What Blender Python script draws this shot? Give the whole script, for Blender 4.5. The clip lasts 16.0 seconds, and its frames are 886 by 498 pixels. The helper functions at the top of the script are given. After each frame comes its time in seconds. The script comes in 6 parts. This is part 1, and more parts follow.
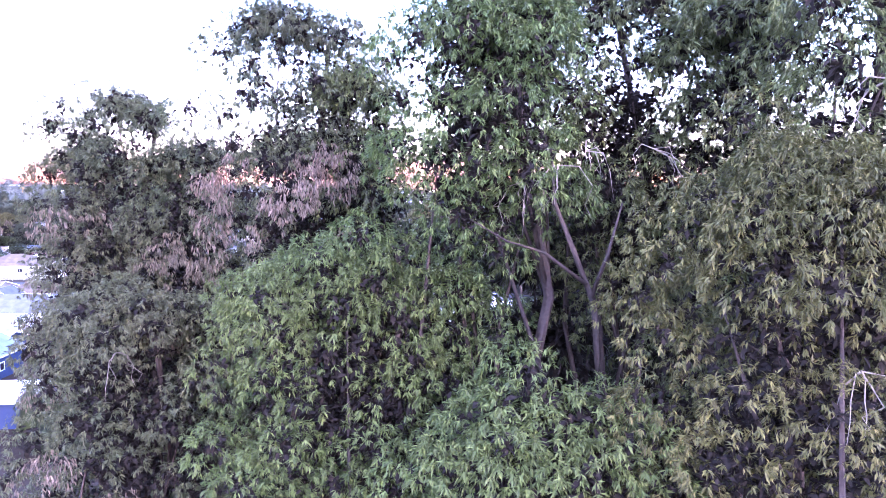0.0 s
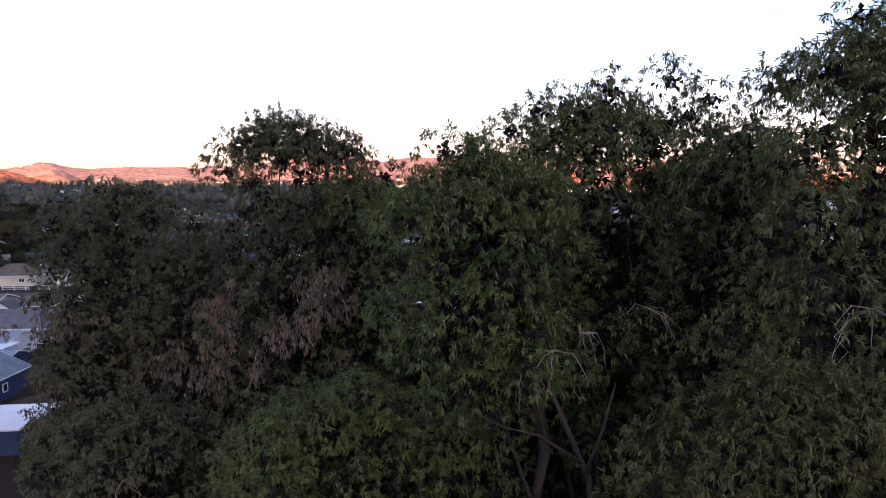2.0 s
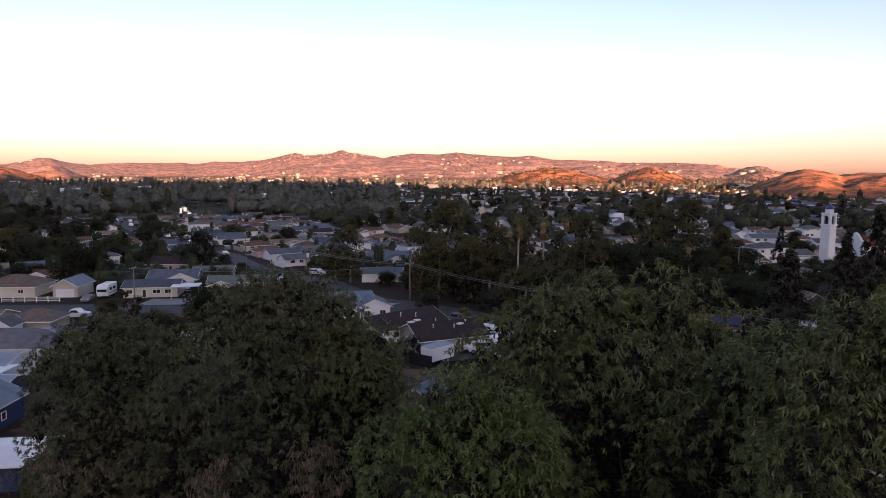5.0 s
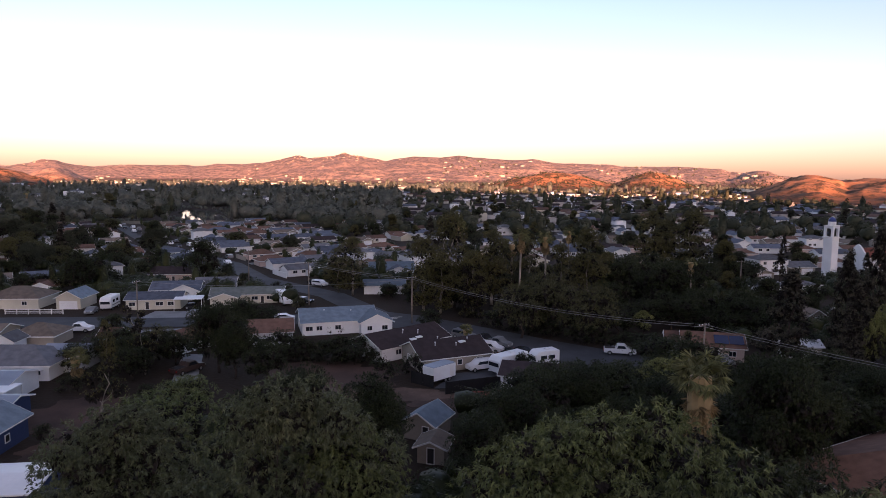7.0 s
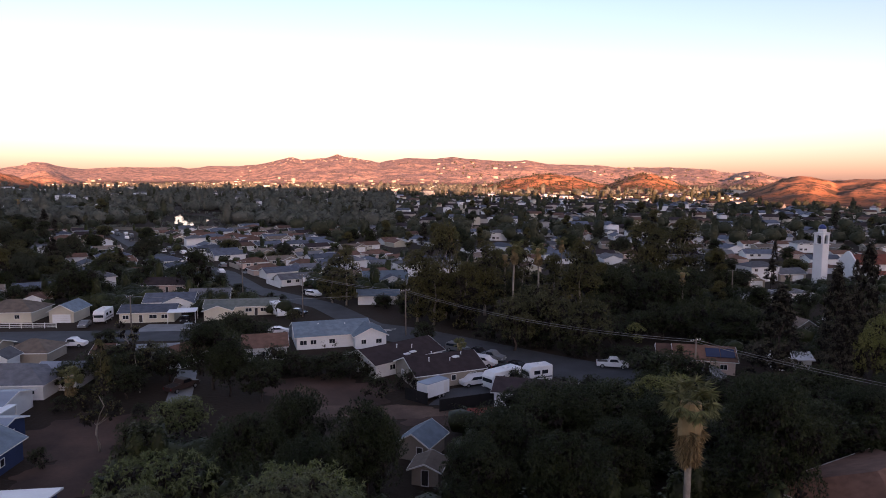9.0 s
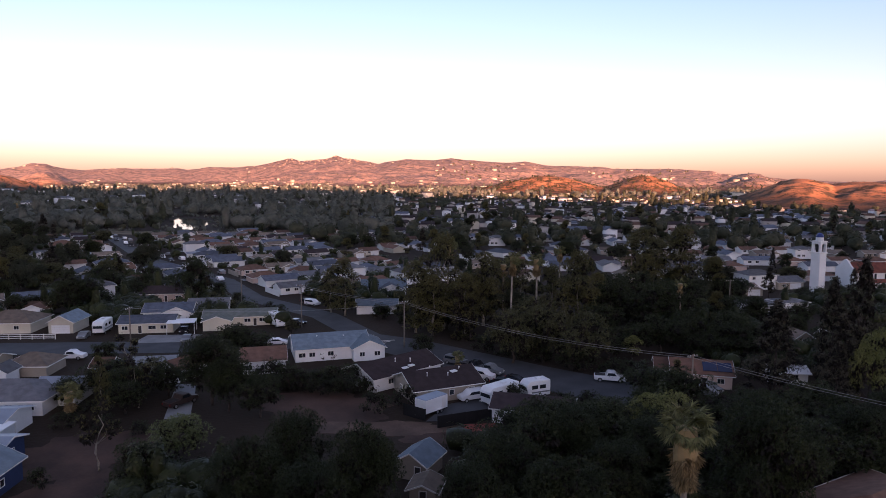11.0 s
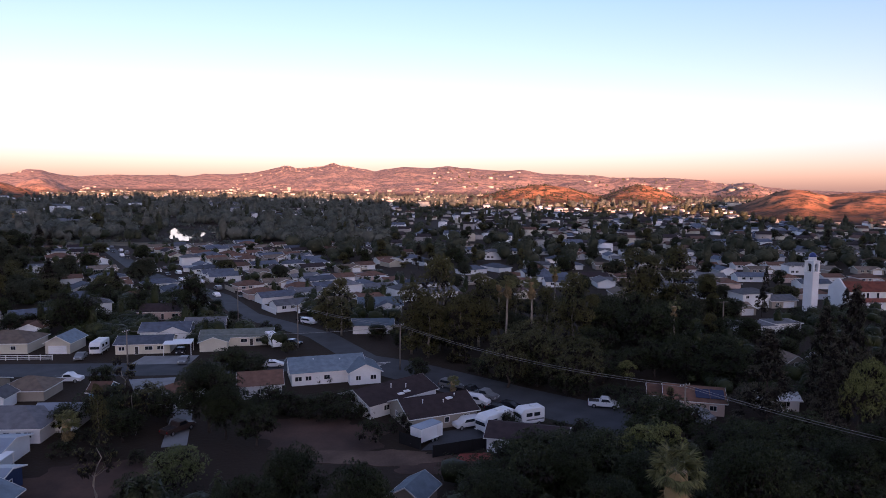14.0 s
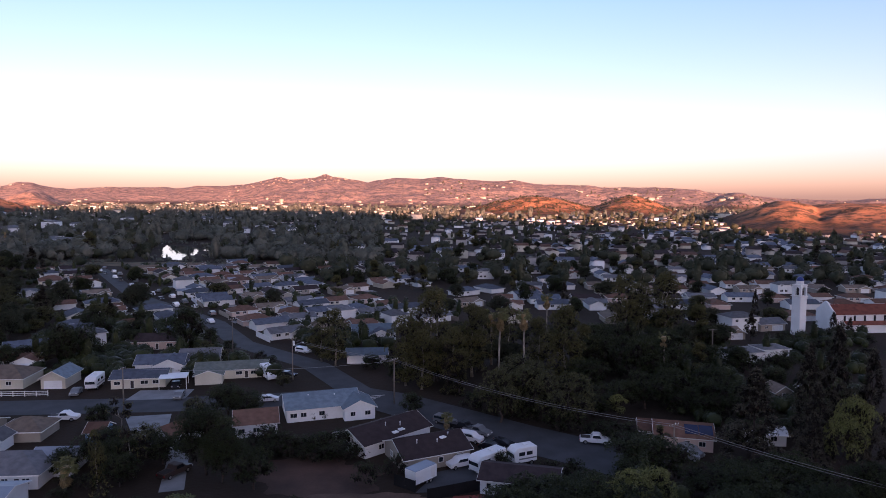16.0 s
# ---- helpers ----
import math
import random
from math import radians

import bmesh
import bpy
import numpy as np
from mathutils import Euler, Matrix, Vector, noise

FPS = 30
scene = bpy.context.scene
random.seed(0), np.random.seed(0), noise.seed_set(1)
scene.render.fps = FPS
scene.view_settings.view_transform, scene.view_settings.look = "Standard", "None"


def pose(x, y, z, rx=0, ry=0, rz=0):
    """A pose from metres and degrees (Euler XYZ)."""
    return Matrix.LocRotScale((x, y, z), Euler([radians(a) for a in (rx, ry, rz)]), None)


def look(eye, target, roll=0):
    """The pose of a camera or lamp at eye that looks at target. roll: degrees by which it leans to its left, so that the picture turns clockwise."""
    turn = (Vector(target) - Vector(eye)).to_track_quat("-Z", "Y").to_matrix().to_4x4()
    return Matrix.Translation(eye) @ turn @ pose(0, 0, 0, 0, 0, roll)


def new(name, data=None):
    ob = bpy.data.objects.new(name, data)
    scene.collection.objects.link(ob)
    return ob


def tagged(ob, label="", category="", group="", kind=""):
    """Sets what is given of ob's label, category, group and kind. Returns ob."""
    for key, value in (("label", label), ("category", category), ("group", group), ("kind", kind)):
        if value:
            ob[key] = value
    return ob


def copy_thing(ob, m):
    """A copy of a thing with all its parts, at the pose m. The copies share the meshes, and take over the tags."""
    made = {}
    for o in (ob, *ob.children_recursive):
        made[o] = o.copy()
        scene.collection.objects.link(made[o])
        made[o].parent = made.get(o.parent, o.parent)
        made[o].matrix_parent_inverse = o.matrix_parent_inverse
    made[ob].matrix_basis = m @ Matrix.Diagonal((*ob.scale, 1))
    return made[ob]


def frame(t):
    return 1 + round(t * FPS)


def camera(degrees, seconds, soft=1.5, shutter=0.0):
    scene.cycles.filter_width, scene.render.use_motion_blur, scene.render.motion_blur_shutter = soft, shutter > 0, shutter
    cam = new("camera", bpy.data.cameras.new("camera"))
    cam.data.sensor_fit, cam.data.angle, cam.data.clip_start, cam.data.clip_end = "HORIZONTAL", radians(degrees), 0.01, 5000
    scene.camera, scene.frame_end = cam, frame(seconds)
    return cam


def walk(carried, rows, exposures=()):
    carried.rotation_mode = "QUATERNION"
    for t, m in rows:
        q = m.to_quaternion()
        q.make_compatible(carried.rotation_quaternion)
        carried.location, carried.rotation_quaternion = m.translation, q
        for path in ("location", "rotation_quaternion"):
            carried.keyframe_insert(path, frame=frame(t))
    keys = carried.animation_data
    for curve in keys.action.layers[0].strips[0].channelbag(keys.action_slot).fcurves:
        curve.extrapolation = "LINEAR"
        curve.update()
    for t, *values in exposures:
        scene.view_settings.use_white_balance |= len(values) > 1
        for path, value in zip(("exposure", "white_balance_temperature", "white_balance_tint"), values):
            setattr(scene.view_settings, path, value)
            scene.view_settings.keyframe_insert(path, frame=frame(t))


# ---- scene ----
cam = camera(67.0, 16.0, soft=0.85)
PATH = [
    (0, (1.479, 0.533, 21.868), (1.453, 2.523, 21.669), 0.3),
    (0.5, (1.495, 0.531, 22.496), (1.469, 2.52, 22.285), 0.3),
    (1, (1.498, 0.48, 23.095), (1.471, 2.467, 22.872), 0.2),
    (1.5, (1.513, 0.569, 23.869), (1.482, 2.555, 23.639), -0.2),
    (2, (1.509, 0.542, 24.447), (1.481, 2.531, 24.237), -0.0),
    (2.5, (1.521, 0.486, 25.127), (1.493, 2.476, 24.928), 0.1),
    (3, (1.528, 0.407, 25.763), (1.5, 2.396, 25.557), 0.3),
    (3.5, (1.57, 0.384, 26.397), (1.542, 2.372, 26.178), 0.1),
    (4, (1.662, 0.705, 26.949), (1.637, 2.693, 26.732), -0.0),
    (6.3, (1.615, 1.016, 29.806), (1.582, 3.002, 29.577), 0.5),
    (6.5, (1.614, 1.02, 30.036), (1.58, 3.008, 29.813), 0.5),
    (7, (1.625, 0.945, 30.704), (1.591, 2.934, 30.49), 0.4),
    (7.5, (1.636, 0.926, 31.298), (1.603, 2.915, 31.091), 0.3),
    (8, (1.649, 0.792, 31.93), (1.622, 2.781, 31.724), 0.3),
    (8.5, (1.668, 0.668, 32.565), (1.648, 2.658, 32.359), 0.3),
    (9, (1.666, 0.605, 33.203), (1.651, 2.594, 32.992), 0.2),
    (9.5, (1.683, 0.567, 33.755), (1.67, 2.556, 33.542), 0.2),
    (12, (1.837, 0.174, 36.693), (1.826, 2.164, 36.489), 0.3),
    (12.5, (1.843, 0.055, 37.199), (1.833, 2.045, 36.996), 0.7),
    (13, (1.856, 0.037, 37.816), (1.847, 2.027, 37.614), 0.9),
    (13.5, (1.871, -0.099, 38.429), (1.865, 1.891, 38.233), 1.0),
    (14, (1.825, -0.453, 39.148), (1.824, 1.539, 38.961), 0.5),
    (14.5, (1.849, -1.068, 40.304), (1.86, 0.925, 40.141), 0.2),
    (15, (1.85, -1.734, 41.672), (1.866, 0.26, 41.521), 0.1),
    (15.5, (1.887, -1.918, 43.292), (1.904, 0.075, 43.129), 0.11),
    (16, (1.801, -2.088, 44.743), (1.821, -0.095, 44.585), 0.21),
]
walk(cam, [(t, look(eye, target, roll)) for t, eye, target, roll in PATH],
     [(0, 5.65, 5200, 53), (0.5, 5.15, 5200, 51), (1.0, 4.5, 5300, 47), (1.5, 3.5, 5750, 38), (2.0, 2.6, 6100, 34), (3.0, 2.0, 6600, 32), (9, 2.05, 6600, 32), (12, 1.88, 6100, 33), (14, 1.86, 5900, 34), (16, 1.88, 5900, 34)])

# ---- world, sun, exposure ----
SUN_AZ, SUN_EL = 166.0, 7.0        # degrees clockwise from +y, and above the horizon
world = bpy.data.worlds.new("evening_sky")
scene.world = world
world.use_nodes = True
wn, wl = world.node_tree.nodes, world.node_tree.links
sky = wn.new("ShaderNodeTexSky")
sky.sky_type = "NISHITA"
sky.sun_disc = False
sky.sun_elevation = radians(SUN_EL)
sky.sun_rotation = radians(SUN_AZ)
sky.altitude = 200
sky.air_density, sky.dust_density, sky.ozone_density = 1.0, 1.0, 1.0
# the dusty air towards the horizon turns the sky from yellow to rose
wc, wsep, wramp, wmul = wn.new("ShaderNodeTexCoord"), wn.new("ShaderNodeSeparateXYZ"), wn.new("ShaderNodeValToRGB"), wn.new("ShaderNodeMix")
wl.new(wc.outputs["Generated"], wsep.inputs[0])
wl.new(wsep.outputs["Z"], wramp.inputs["Fac"])
wramp.color_ramp.elements[0].position, wramp.color_ramp.elements[0].color = 0.0, (0.95, 0.72, 1.15, 1)
wramp.color_ramp.elements[1].position, wramp.color_ramp.elements[1].color = 0.30, (0.84, 0.93, 1.06, 1)
wmid = wramp.color_ramp.elements.new(0.08)
wmid.color = (1.03, 0.92, 1.12, 1)
whigh = wramp.color_ramp.elements.new(0.45)
whigh.color = (1.02, 0.93, 0.98, 1)
wtop = wramp.color_ramp.elements.new(0.75)
wtop.color = (1.16, 0.92, 0.86, 1)
wmul.data_type, wmul.blend_type = "RGBA", "MULTIPLY"
wmul.inputs["Factor"].default_value = 1.0
wl.new(sky.outputs["Color"], wmul.inputs["A"])
wl.new(wramp.outputs["Color"], wmul.inputs["B"])
wl.new(wmul.outputs["Result"], wn["Background"].inputs["Color"])
wn["Background"].inputs["Strength"].default_value = 0.08

sun_data = bpy.data.lights.new("sun", "SUN")
sun_data.energy, sun_data.angle, sun_data.color = 5.0, radians(0.5), (1.0, 0.50, 0.26)
sun = new("sun", sun_data)
sun.matrix_world = look((0, 0, 0), (-math.sin(radians(SUN_AZ)) * math.cos(radians(SUN_EL)), -math.cos(radians(SUN_AZ)) * math.cos(radians(SUN_EL)), -math.sin(radians(SUN_EL))))


# ---- materials ----
def material(name, colour, rough=0.8, scale=2.0, amount=0.25, bump=0.15, metal=0.0, island=0.0, piece=0.0, second=None, spec=0.3):
    """A surface with stains at a broad scale, grain at a fine one, and variation between pieces."""
    m = bpy.data.materials.new(name)
    m.use_nodes = True
    n, l = m.node_tree.nodes, m.node_tree.links
    b = n["Principled BSDF"]
    b.inputs["Roughness"].default_value, b.inputs["Metallic"].default_value = rough, metal
    b.inputs["Specular IOR Level"].default_value = spec
    tc = n.new("ShaderNodeTexCoord")
    broad, fine = n.new("ShaderNodeTexNoise"), n.new("ShaderNodeTexNoise")
    broad.inputs["Scale"].default_value, broad.inputs["Detail"].default_value = scale * 0.2, 4
    fine.inputs["Scale"].default_value, fine.inputs["Detail"].default_value = scale * 3, 3
    for t in (broad, fine):
        l.new(tc.outputs["Object"], t.inputs["Vector"])
    mix = n.new("ShaderNodeMix")
    mix.data_type = "RGBA"
    ramp = n.new("ShaderNodeMapRange")
    ramp.inputs["From Min"].default_value, ramp.inputs["From Max"].default_value = 0.35, 0.65
    l.new(broad.outputs["Fac"], ramp.inputs["Value"])
    l.new(ramp.outputs["Result"], mix.inputs["Factor"])
    c = Vector(colour)
    mix.inputs["A"].default_value = (*colour, 1)
    mix.inputs["B"].default_value = (*(second or c * (1 - amount)), 1)
    value = n.new("ShaderNodeMath")
    value.operation = "MULTIPLY_ADD"
    value.inputs[1].default_value, value.inputs[2].default_value = amount * 1.2, 1 - amount * 0.6
    l.new(fine.outputs["Fac"], value.inputs[0])
    out = value
    for source, k in ((("ShaderNodeNewGeometry", "Random Per Island"), island), (("ShaderNodeObjectInfo", "Random"), piece)):
        if k:
            g, a, x = n.new(source[0]), n.new("ShaderNodeMath"), n.new("ShaderNodeMath")
            a.operation, x.operation = "MULTIPLY_ADD", "MULTIPLY"
            a.inputs[1].default_value, a.inputs[2].default_value = 2 * k, 1 - k
            l.new(g.outputs[source[1]], a.inputs[0])
            l.new(a.outputs[0], x.inputs[0])
            l.new(out.outputs[0], x.inputs[1])
            out = x
    hsv = n.new("ShaderNodeHueSaturation")
    l.new(mix.outputs["Result"], hsv.inputs["Color"])
    l.new(out.outputs[0], hsv.inputs["Value"])
    l.new(hsv.outputs["Color"], b.inputs["Base Color"])
    if bump:
        bp = n.new("ShaderNodeBump")
        bp.inputs["Strength"].default_value, bp.inputs["Distance"].default_value = bump, 0.05
        l.new(fine.outputs["Fac"], bp.inputs["Height"])
        l.new(bp.outputs["Normal"], b.inputs["Normal"])
    return m


def leaf_material(name, colour, tip, island=0.45, spec=0.25, rough=0.5):
    m = material(name, colour, rough, 0.6, 0.3, 0, island=island, second=tip, spec=spec)
    n, l = m.node_tree.nodes, m.node_tree.links
    b = n["Principled BSDF"]
    tr, add = n.new("ShaderNodeBsdfTranslucent"), n.new("ShaderNodeMixShader")
    add.inputs[0].default_value = 0.22
    src = b.inputs["Base Color"].links[0].from_socket
    l.new(src, tr.inputs["Color"])
    l.new(b.outputs[0], add.inputs[1])
    l.new(tr.outputs[0], add.inputs[2])
    l.new(add.outputs[0], n["Material Output"].inputs["Surface"])
    return m


LEAF = leaf_material("leaf_green", (0.102, 0.138, 0.048), (0.164, 0.172, 0.060), spec=0.32, rough=0.42)
LEAF_FRESH = leaf_material("leaf_fresh", (0.076, 0.132, 0.037), (0.138, 0.166, 0.048), spec=0.32, rough=0.42)
LEAF_DULL = leaf_material("leaf_dull", (0.076, 0.104, 0.048), (0.134, 0.132, 0.064), spec=0.32, rough=0.42)
LEAF_YELLOW = leaf_material("leaf_yellowish", (0.090, 0.104, 0.034), (0.156, 0.142, 0.044), spec=0.32, rough=0.42)
LEAF_BROWN = leaf_material("leaf_dry", (0.230, 0.165, 0.125), (0.150, 0.128, 0.084))
OAK = leaf_material("leaf_oak", (0.023, 0.032, 0.012), (0.052, 0.060, 0.021))
OLIVE = leaf_material("leaf_olive", (0.074, 0.078, 0.032), (0.105, 0.101, 0.042))
EUC = leaf_material("leaf_gum", (0.086, 0.084, 0.030), (0.126, 0.111, 0.038))
CONIFER = leaf_material("leaf_conifer", (0.068, 0.062, 0.042), (0.105, 0.090, 0.060))
LIME = leaf_material("leaf_lime", (0.165, 0.190, 0.060), (0.240, 0.235, 0.080))
FROND = leaf_material("frond_green", (0.170, 0.180, 0.076), (0.220, 0.211, 0.092))
FROND_DRY = leaf_material("frond_dry", (0.300, 0.216, 0.112), (0.400, 0.299, 0.152))
# paler, bluer leaf: distance haze mixed into the colour of the far woods
HAZY_WOODS = leaf_material("leaf_woods_hazed", (0.098, 0.114, 0.094), (0.176, 0.178, 0.150), 0.16, 0.15, 0.7)
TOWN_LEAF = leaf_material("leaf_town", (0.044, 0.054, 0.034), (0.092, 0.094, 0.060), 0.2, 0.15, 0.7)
# near-black, paints the shade seen in the gaps of crowns
GAP_SHADE = material("crown_gap_shade", (0.026, 0.020, 0.016), 0.95, 4, 0.4, 0)
BARK = material("bark", (0.085, 0.064, 0.056), 0.95, 6, 0.45, 0.6)
BARK_PALE = material("bark_pale", (0.36, 0.31, 0.26), 0.9, 5, 0.45, 0.5)
DIRT = material("dirt", (0.100, 0.058, 0.043), 0.95, 0.7, 0.35, 0.4, second=(0.050, 0.031, 0.024))
DIRT_DRY = material("dirt_dry", (0.145, 0.094, 0.068), 0.95, 0.9, 0.4, 0.4, second=(0.070, 0.045, 0.034))
DRY_GRASS = material("dry_grass", (0.150, 0.115, 0.072), 0.95, 0.4, 0.4, 0.3, second=(0.080, 0.070, 0.042))
DIRT_PALE = material("dirt_pale", (0.26, 0.19, 0.145), 0.95, 1.5, 0.35, 0.3)
RED_EARTH = material("red_ground_sheet", (0.34, 0.09, 0.07), 0.9, 2, 0.3, 0.2)
ASPHALT = material("asphalt", (0.066, 0.070, 0.077), 0.85, 1.2, 0.3, 0.2)
CONCRETE = material("concrete", (0.27, 0.28, 0.29), 0.85, 1.4, 0.25, 0.2)
PAINT_LINE = material("road_paint", (0.62, 0.60, 0.56), 0.7, 3, 0.3, 0)
STUCCO_WHITE = material("stucco_white", (0.80, 0.81, 0.815), 0.85, 1.0, 0.12, 0.15)
STUCCO_CREAM = material("stucco_cream", (0.62, 0.58, 0.48), 0.85, 1.0, 0.15, 0.15, piece=0.15)
STUCCO_TAN = material("stucco_tan", (0.38, 0.33, 0.275), 0.85, 1.0, 0.18, 0.15, piece=0.15)
STUCCO_GREY = material("stucco_grey", (0.42, 0.39, 0.36), 0.85, 1.0, 0.18, 0.15, piece=0.15)
STUCCO_PINK = material("stucco_pink", (0.62, 0.48, 0.42), 0.85, 1.0, 0.15, 0.15, piece=0.15)
WALL_NAVY = material("siding_navy", (0.035, 0.055, 0.13), 0.7, 1.0, 0.2, 0.15)
WALL_BLUE = material("siding_blue", (0.22, 0.40, 0.62), 0.7, 1.0, 0.15, 0.1)
ROOF_BLUE = material("shingle_blue_grey", (0.150, 0.200, 0.245), 0.9, 4, 0.25, 0.5, piece=0.28)
ROOF_GREY = material("shingle_grey", (0.145, 0.150, 0.165), 0.9, 4, 0.3, 0.5, piece=0.28)
ROOF_DARK = material("shingle_dark_brown", (0.045, 0.030, 0.031), 0.9, 4, 0.35, 0.5, piece=0.28)
ROOF_BROWN = material("shingle_brown", (0.16, 0.088, 0.062), 0.9, 4, 0.3, 0.5, piece=0.28)
ROOF_GREEN = material("shingle_green_grey", (0.16, 0.18, 0.16), 0.9, 4, 0.3, 0.5, piece=0.28)
ROOF_NAVY = material("shingle_slate", (0.105, 0.125, 0.165), 0.9, 4, 0.3, 0.5, piece=0.28)
ROOF_TAN = material("shingle_tan", (0.21, 0.165, 0.13), 0.9, 4, 0.3, 0.5, piece=0.28)
ROOF_RED = material("clay_tile_red", (0.27, 0.085, 0.055), 0.85, 3, 0.35, 0.6, piece=0.28)
METAL_ROOF = material("metal_roof", (0.30, 0.34, 0.40), 0.45, 1.5, 0.2, 0.1, metal=0.4)
METAL_WHITE = material("white_enamel", (0.80, 0.81, 0.82), 0.4, 0.8, 0.10, 0.02)
TRIM_WHITE = material("trim_white", (0.78, 0.77, 0.75), 0.6, 2, 0.08, 0)
TRIM_DARK = material("trim_dark", (0.04, 0.035, 0.035), 0.6, 2, 0.2, 0)
GLASS = material("window_glass", (0.025, 0.03, 0.038), 0.08, 1, 0.2, 0, spec=0.6)
SOLAR = material("solar_panel", (0.018, 0.030, 0.085), 0.15, 1, 0.2, 0, spec=0.6)
BLACK_SCREEN = material("black_screen", (0.018, 0.017, 0.018), 0.9, 2, 0.3, 0.1)
WOOD_POLE = material("pole_wood", (0.24, 0.20, 0.17), 0.9, 5, 0.3, 0.3)
WIRE = material("cable", (0.30, 0.30, 0.31), 0.5, 5, 0.1, 0)
RUBBER = material("rubber", (0.02, 0.02, 0.02), 0.8, 5, 0.2, 0)
RIM = material("wheel_rim", (0.45, 0.45, 0.46), 0.35, 5, 0.1, 0, metal=0.8)
CAR_WHITE = material("car_white", (0.80, 0.80, 0.81), 0.25, 0.5, 0.06, 0, spec=0.5)
CAR_BLACK = material("car_black", (0.02, 0.02, 0.024), 0.2, 0.5, 0.1, 0, spec=0.5)
CAR_GREY = material("car_grey", (0.17, 0.18, 0.19), 0.3, 0.5, 0.1, 0, spec=0.5)
CAR_BROWN = material("car_brown", (0.06, 0.04, 0.035), 0.35, 0.5, 0.2, 0, spec=0.5)
LIGHT_RED = material("tail_light", (0.35, 0.02, 0.02), 0.3, 1, 0.1, 0)
LIGHT_CLEAR = material("head_light", (0.75, 0.75, 0.72), 0.15, 1, 0.1, 0)
DOME_BLUE = material("dome_tile_blue", (0.05, 0.08, 0.26), 0.35, 3, 0.25, 0.1)
ROCK = material("granite", (0.34, 0.26, 0.21), 0.9, 0.3, 0.3, 0.3)
WATER = material("pond_water", (0.02, 0.024, 0.026), 0.03, 0.5, 0.2, 0, spec=1.0)


# ---- mesh tools ----
def box(bm, cx, cy, cz, sx, sy, sz, rz=0.0):
    """A box of that size about a centre, turned by rz degrees, with softened upright edges left to the material."""
    m = Matrix.Translation((cx, cy, cz)) @ Matrix.Rotation(radians(rz), 4, "Z") @ Matrix.Diagonal((sx, sy, sz, 1))
    return bmesh.ops.create_cube(bm, size=1.0, matrix=m)["verts"]


def prism(bm, pts, x0, x1):
    """A shape drawn in (y, z) and drawn out along x."""
    a = [bm.verts.new((x0, y, z)) for y, z in pts]
    b = [bm.verts.new((x1, y, z)) for y, z in pts]
    k = len(pts)
    bm.faces.new(a[::-1])
    bm.faces.new(b)
    for i in range(k):
        bm.faces.new((a[i], a[(i + 1) % k], b[(i + 1) % k], b[i]))


def tube(bm, pts, radii, sides=7):
    """A tapered limb along points."""
    rings = []
    for i, (p, r) in enumerate(zip(pts, radii)):
        d = (Vector(pts[min(i + 1, len(pts) - 1)]) - Vector(pts[max(i - 1, 0)])).normalized()
        u = d.orthogonal().normalized()
        v = d.cross(u)
        rings.append([bm.verts.new(Vector(p) + r * (math.cos(2 * math.pi * k / sides) * u + math.sin(2 * math.pi * k / sides) * v)) for k in range(sides)])
    for a, b in zip(rings, rings[1:]):
        u0 = min(range(sides), key=lambda s: (a[0].co - b[s].co).length)
        for k in range(sides):
            bm.faces.new((a[k], a[(k + 1) % sides], b[(k + 1 + u0) % sides], b[(k + u0) % sides]))
    bm.faces.new(rings[0][::-1])
    bm.faces.new(rings[-1])


def part(name, bm, mat, parent=None, label="", bevel=0.0, smooth=False):
    """Links a bmesh as one mesh object, under its thing."""
    if bevel:
        bmesh.ops.bevel(bm, geom=list(bm.edges), offset=bevel, segments=2, affect="EDGES", clamp_overlap=True)
    bmesh.ops.recalc_face_normals(bm, faces=bm.faces)
    me = bpy.data.meshes.new(name)
    bm.to_mesh(me)
    bm.free()
    me.materials.append(mat)
    if smooth:
        me.shade_smooth()
    ob = new(name, me)
    if parent:
        ob.parent = parent
    if label:
        ob["label"] = label
    return ob


def raw(name, verts, faces, mat, parent=None, label=""):
    """Links arrays of vertices and faces (all of one size) as one mesh object."""
    verts, faces = np.asarray(verts, np.float32).reshape(-1, 3), np.asarray(faces, np.int32)
    me = bpy.data.meshes.new(name)
    k = faces.shape[1]
    me.vertices.add(len(verts))
    me.vertices.foreach_set("co", verts.ravel())
    me.loops.add(faces.size)
    me.loops.foreach_set("vertex_index", faces.ravel())
    me.polygons.add(len(faces))
    me.polygons.foreach_set("loop_start", np.arange(0, faces.size, k, dtype=np.int32))
    me.update(calc_edges=True)
    me.materials.append(mat)
    ob = new(name, me)
    if parent:
        ob.parent = parent
    if label:
        ob["label"] = label
    return ob


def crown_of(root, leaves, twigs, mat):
    """A crown: the leaves, and near-black inner blades whose colour stands for shade."""
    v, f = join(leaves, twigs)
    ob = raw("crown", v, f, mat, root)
    ob.data.materials.append(GAP_SHADE)
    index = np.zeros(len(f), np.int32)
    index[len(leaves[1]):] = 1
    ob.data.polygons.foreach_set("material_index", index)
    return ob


def at(x, y, rz=0.0, z=0.0, s=1.0, sz=None):
    return pose(x, y, z, 0, 0, rz) @ Matrix.Diagonal((s, s, sz or s, 1))


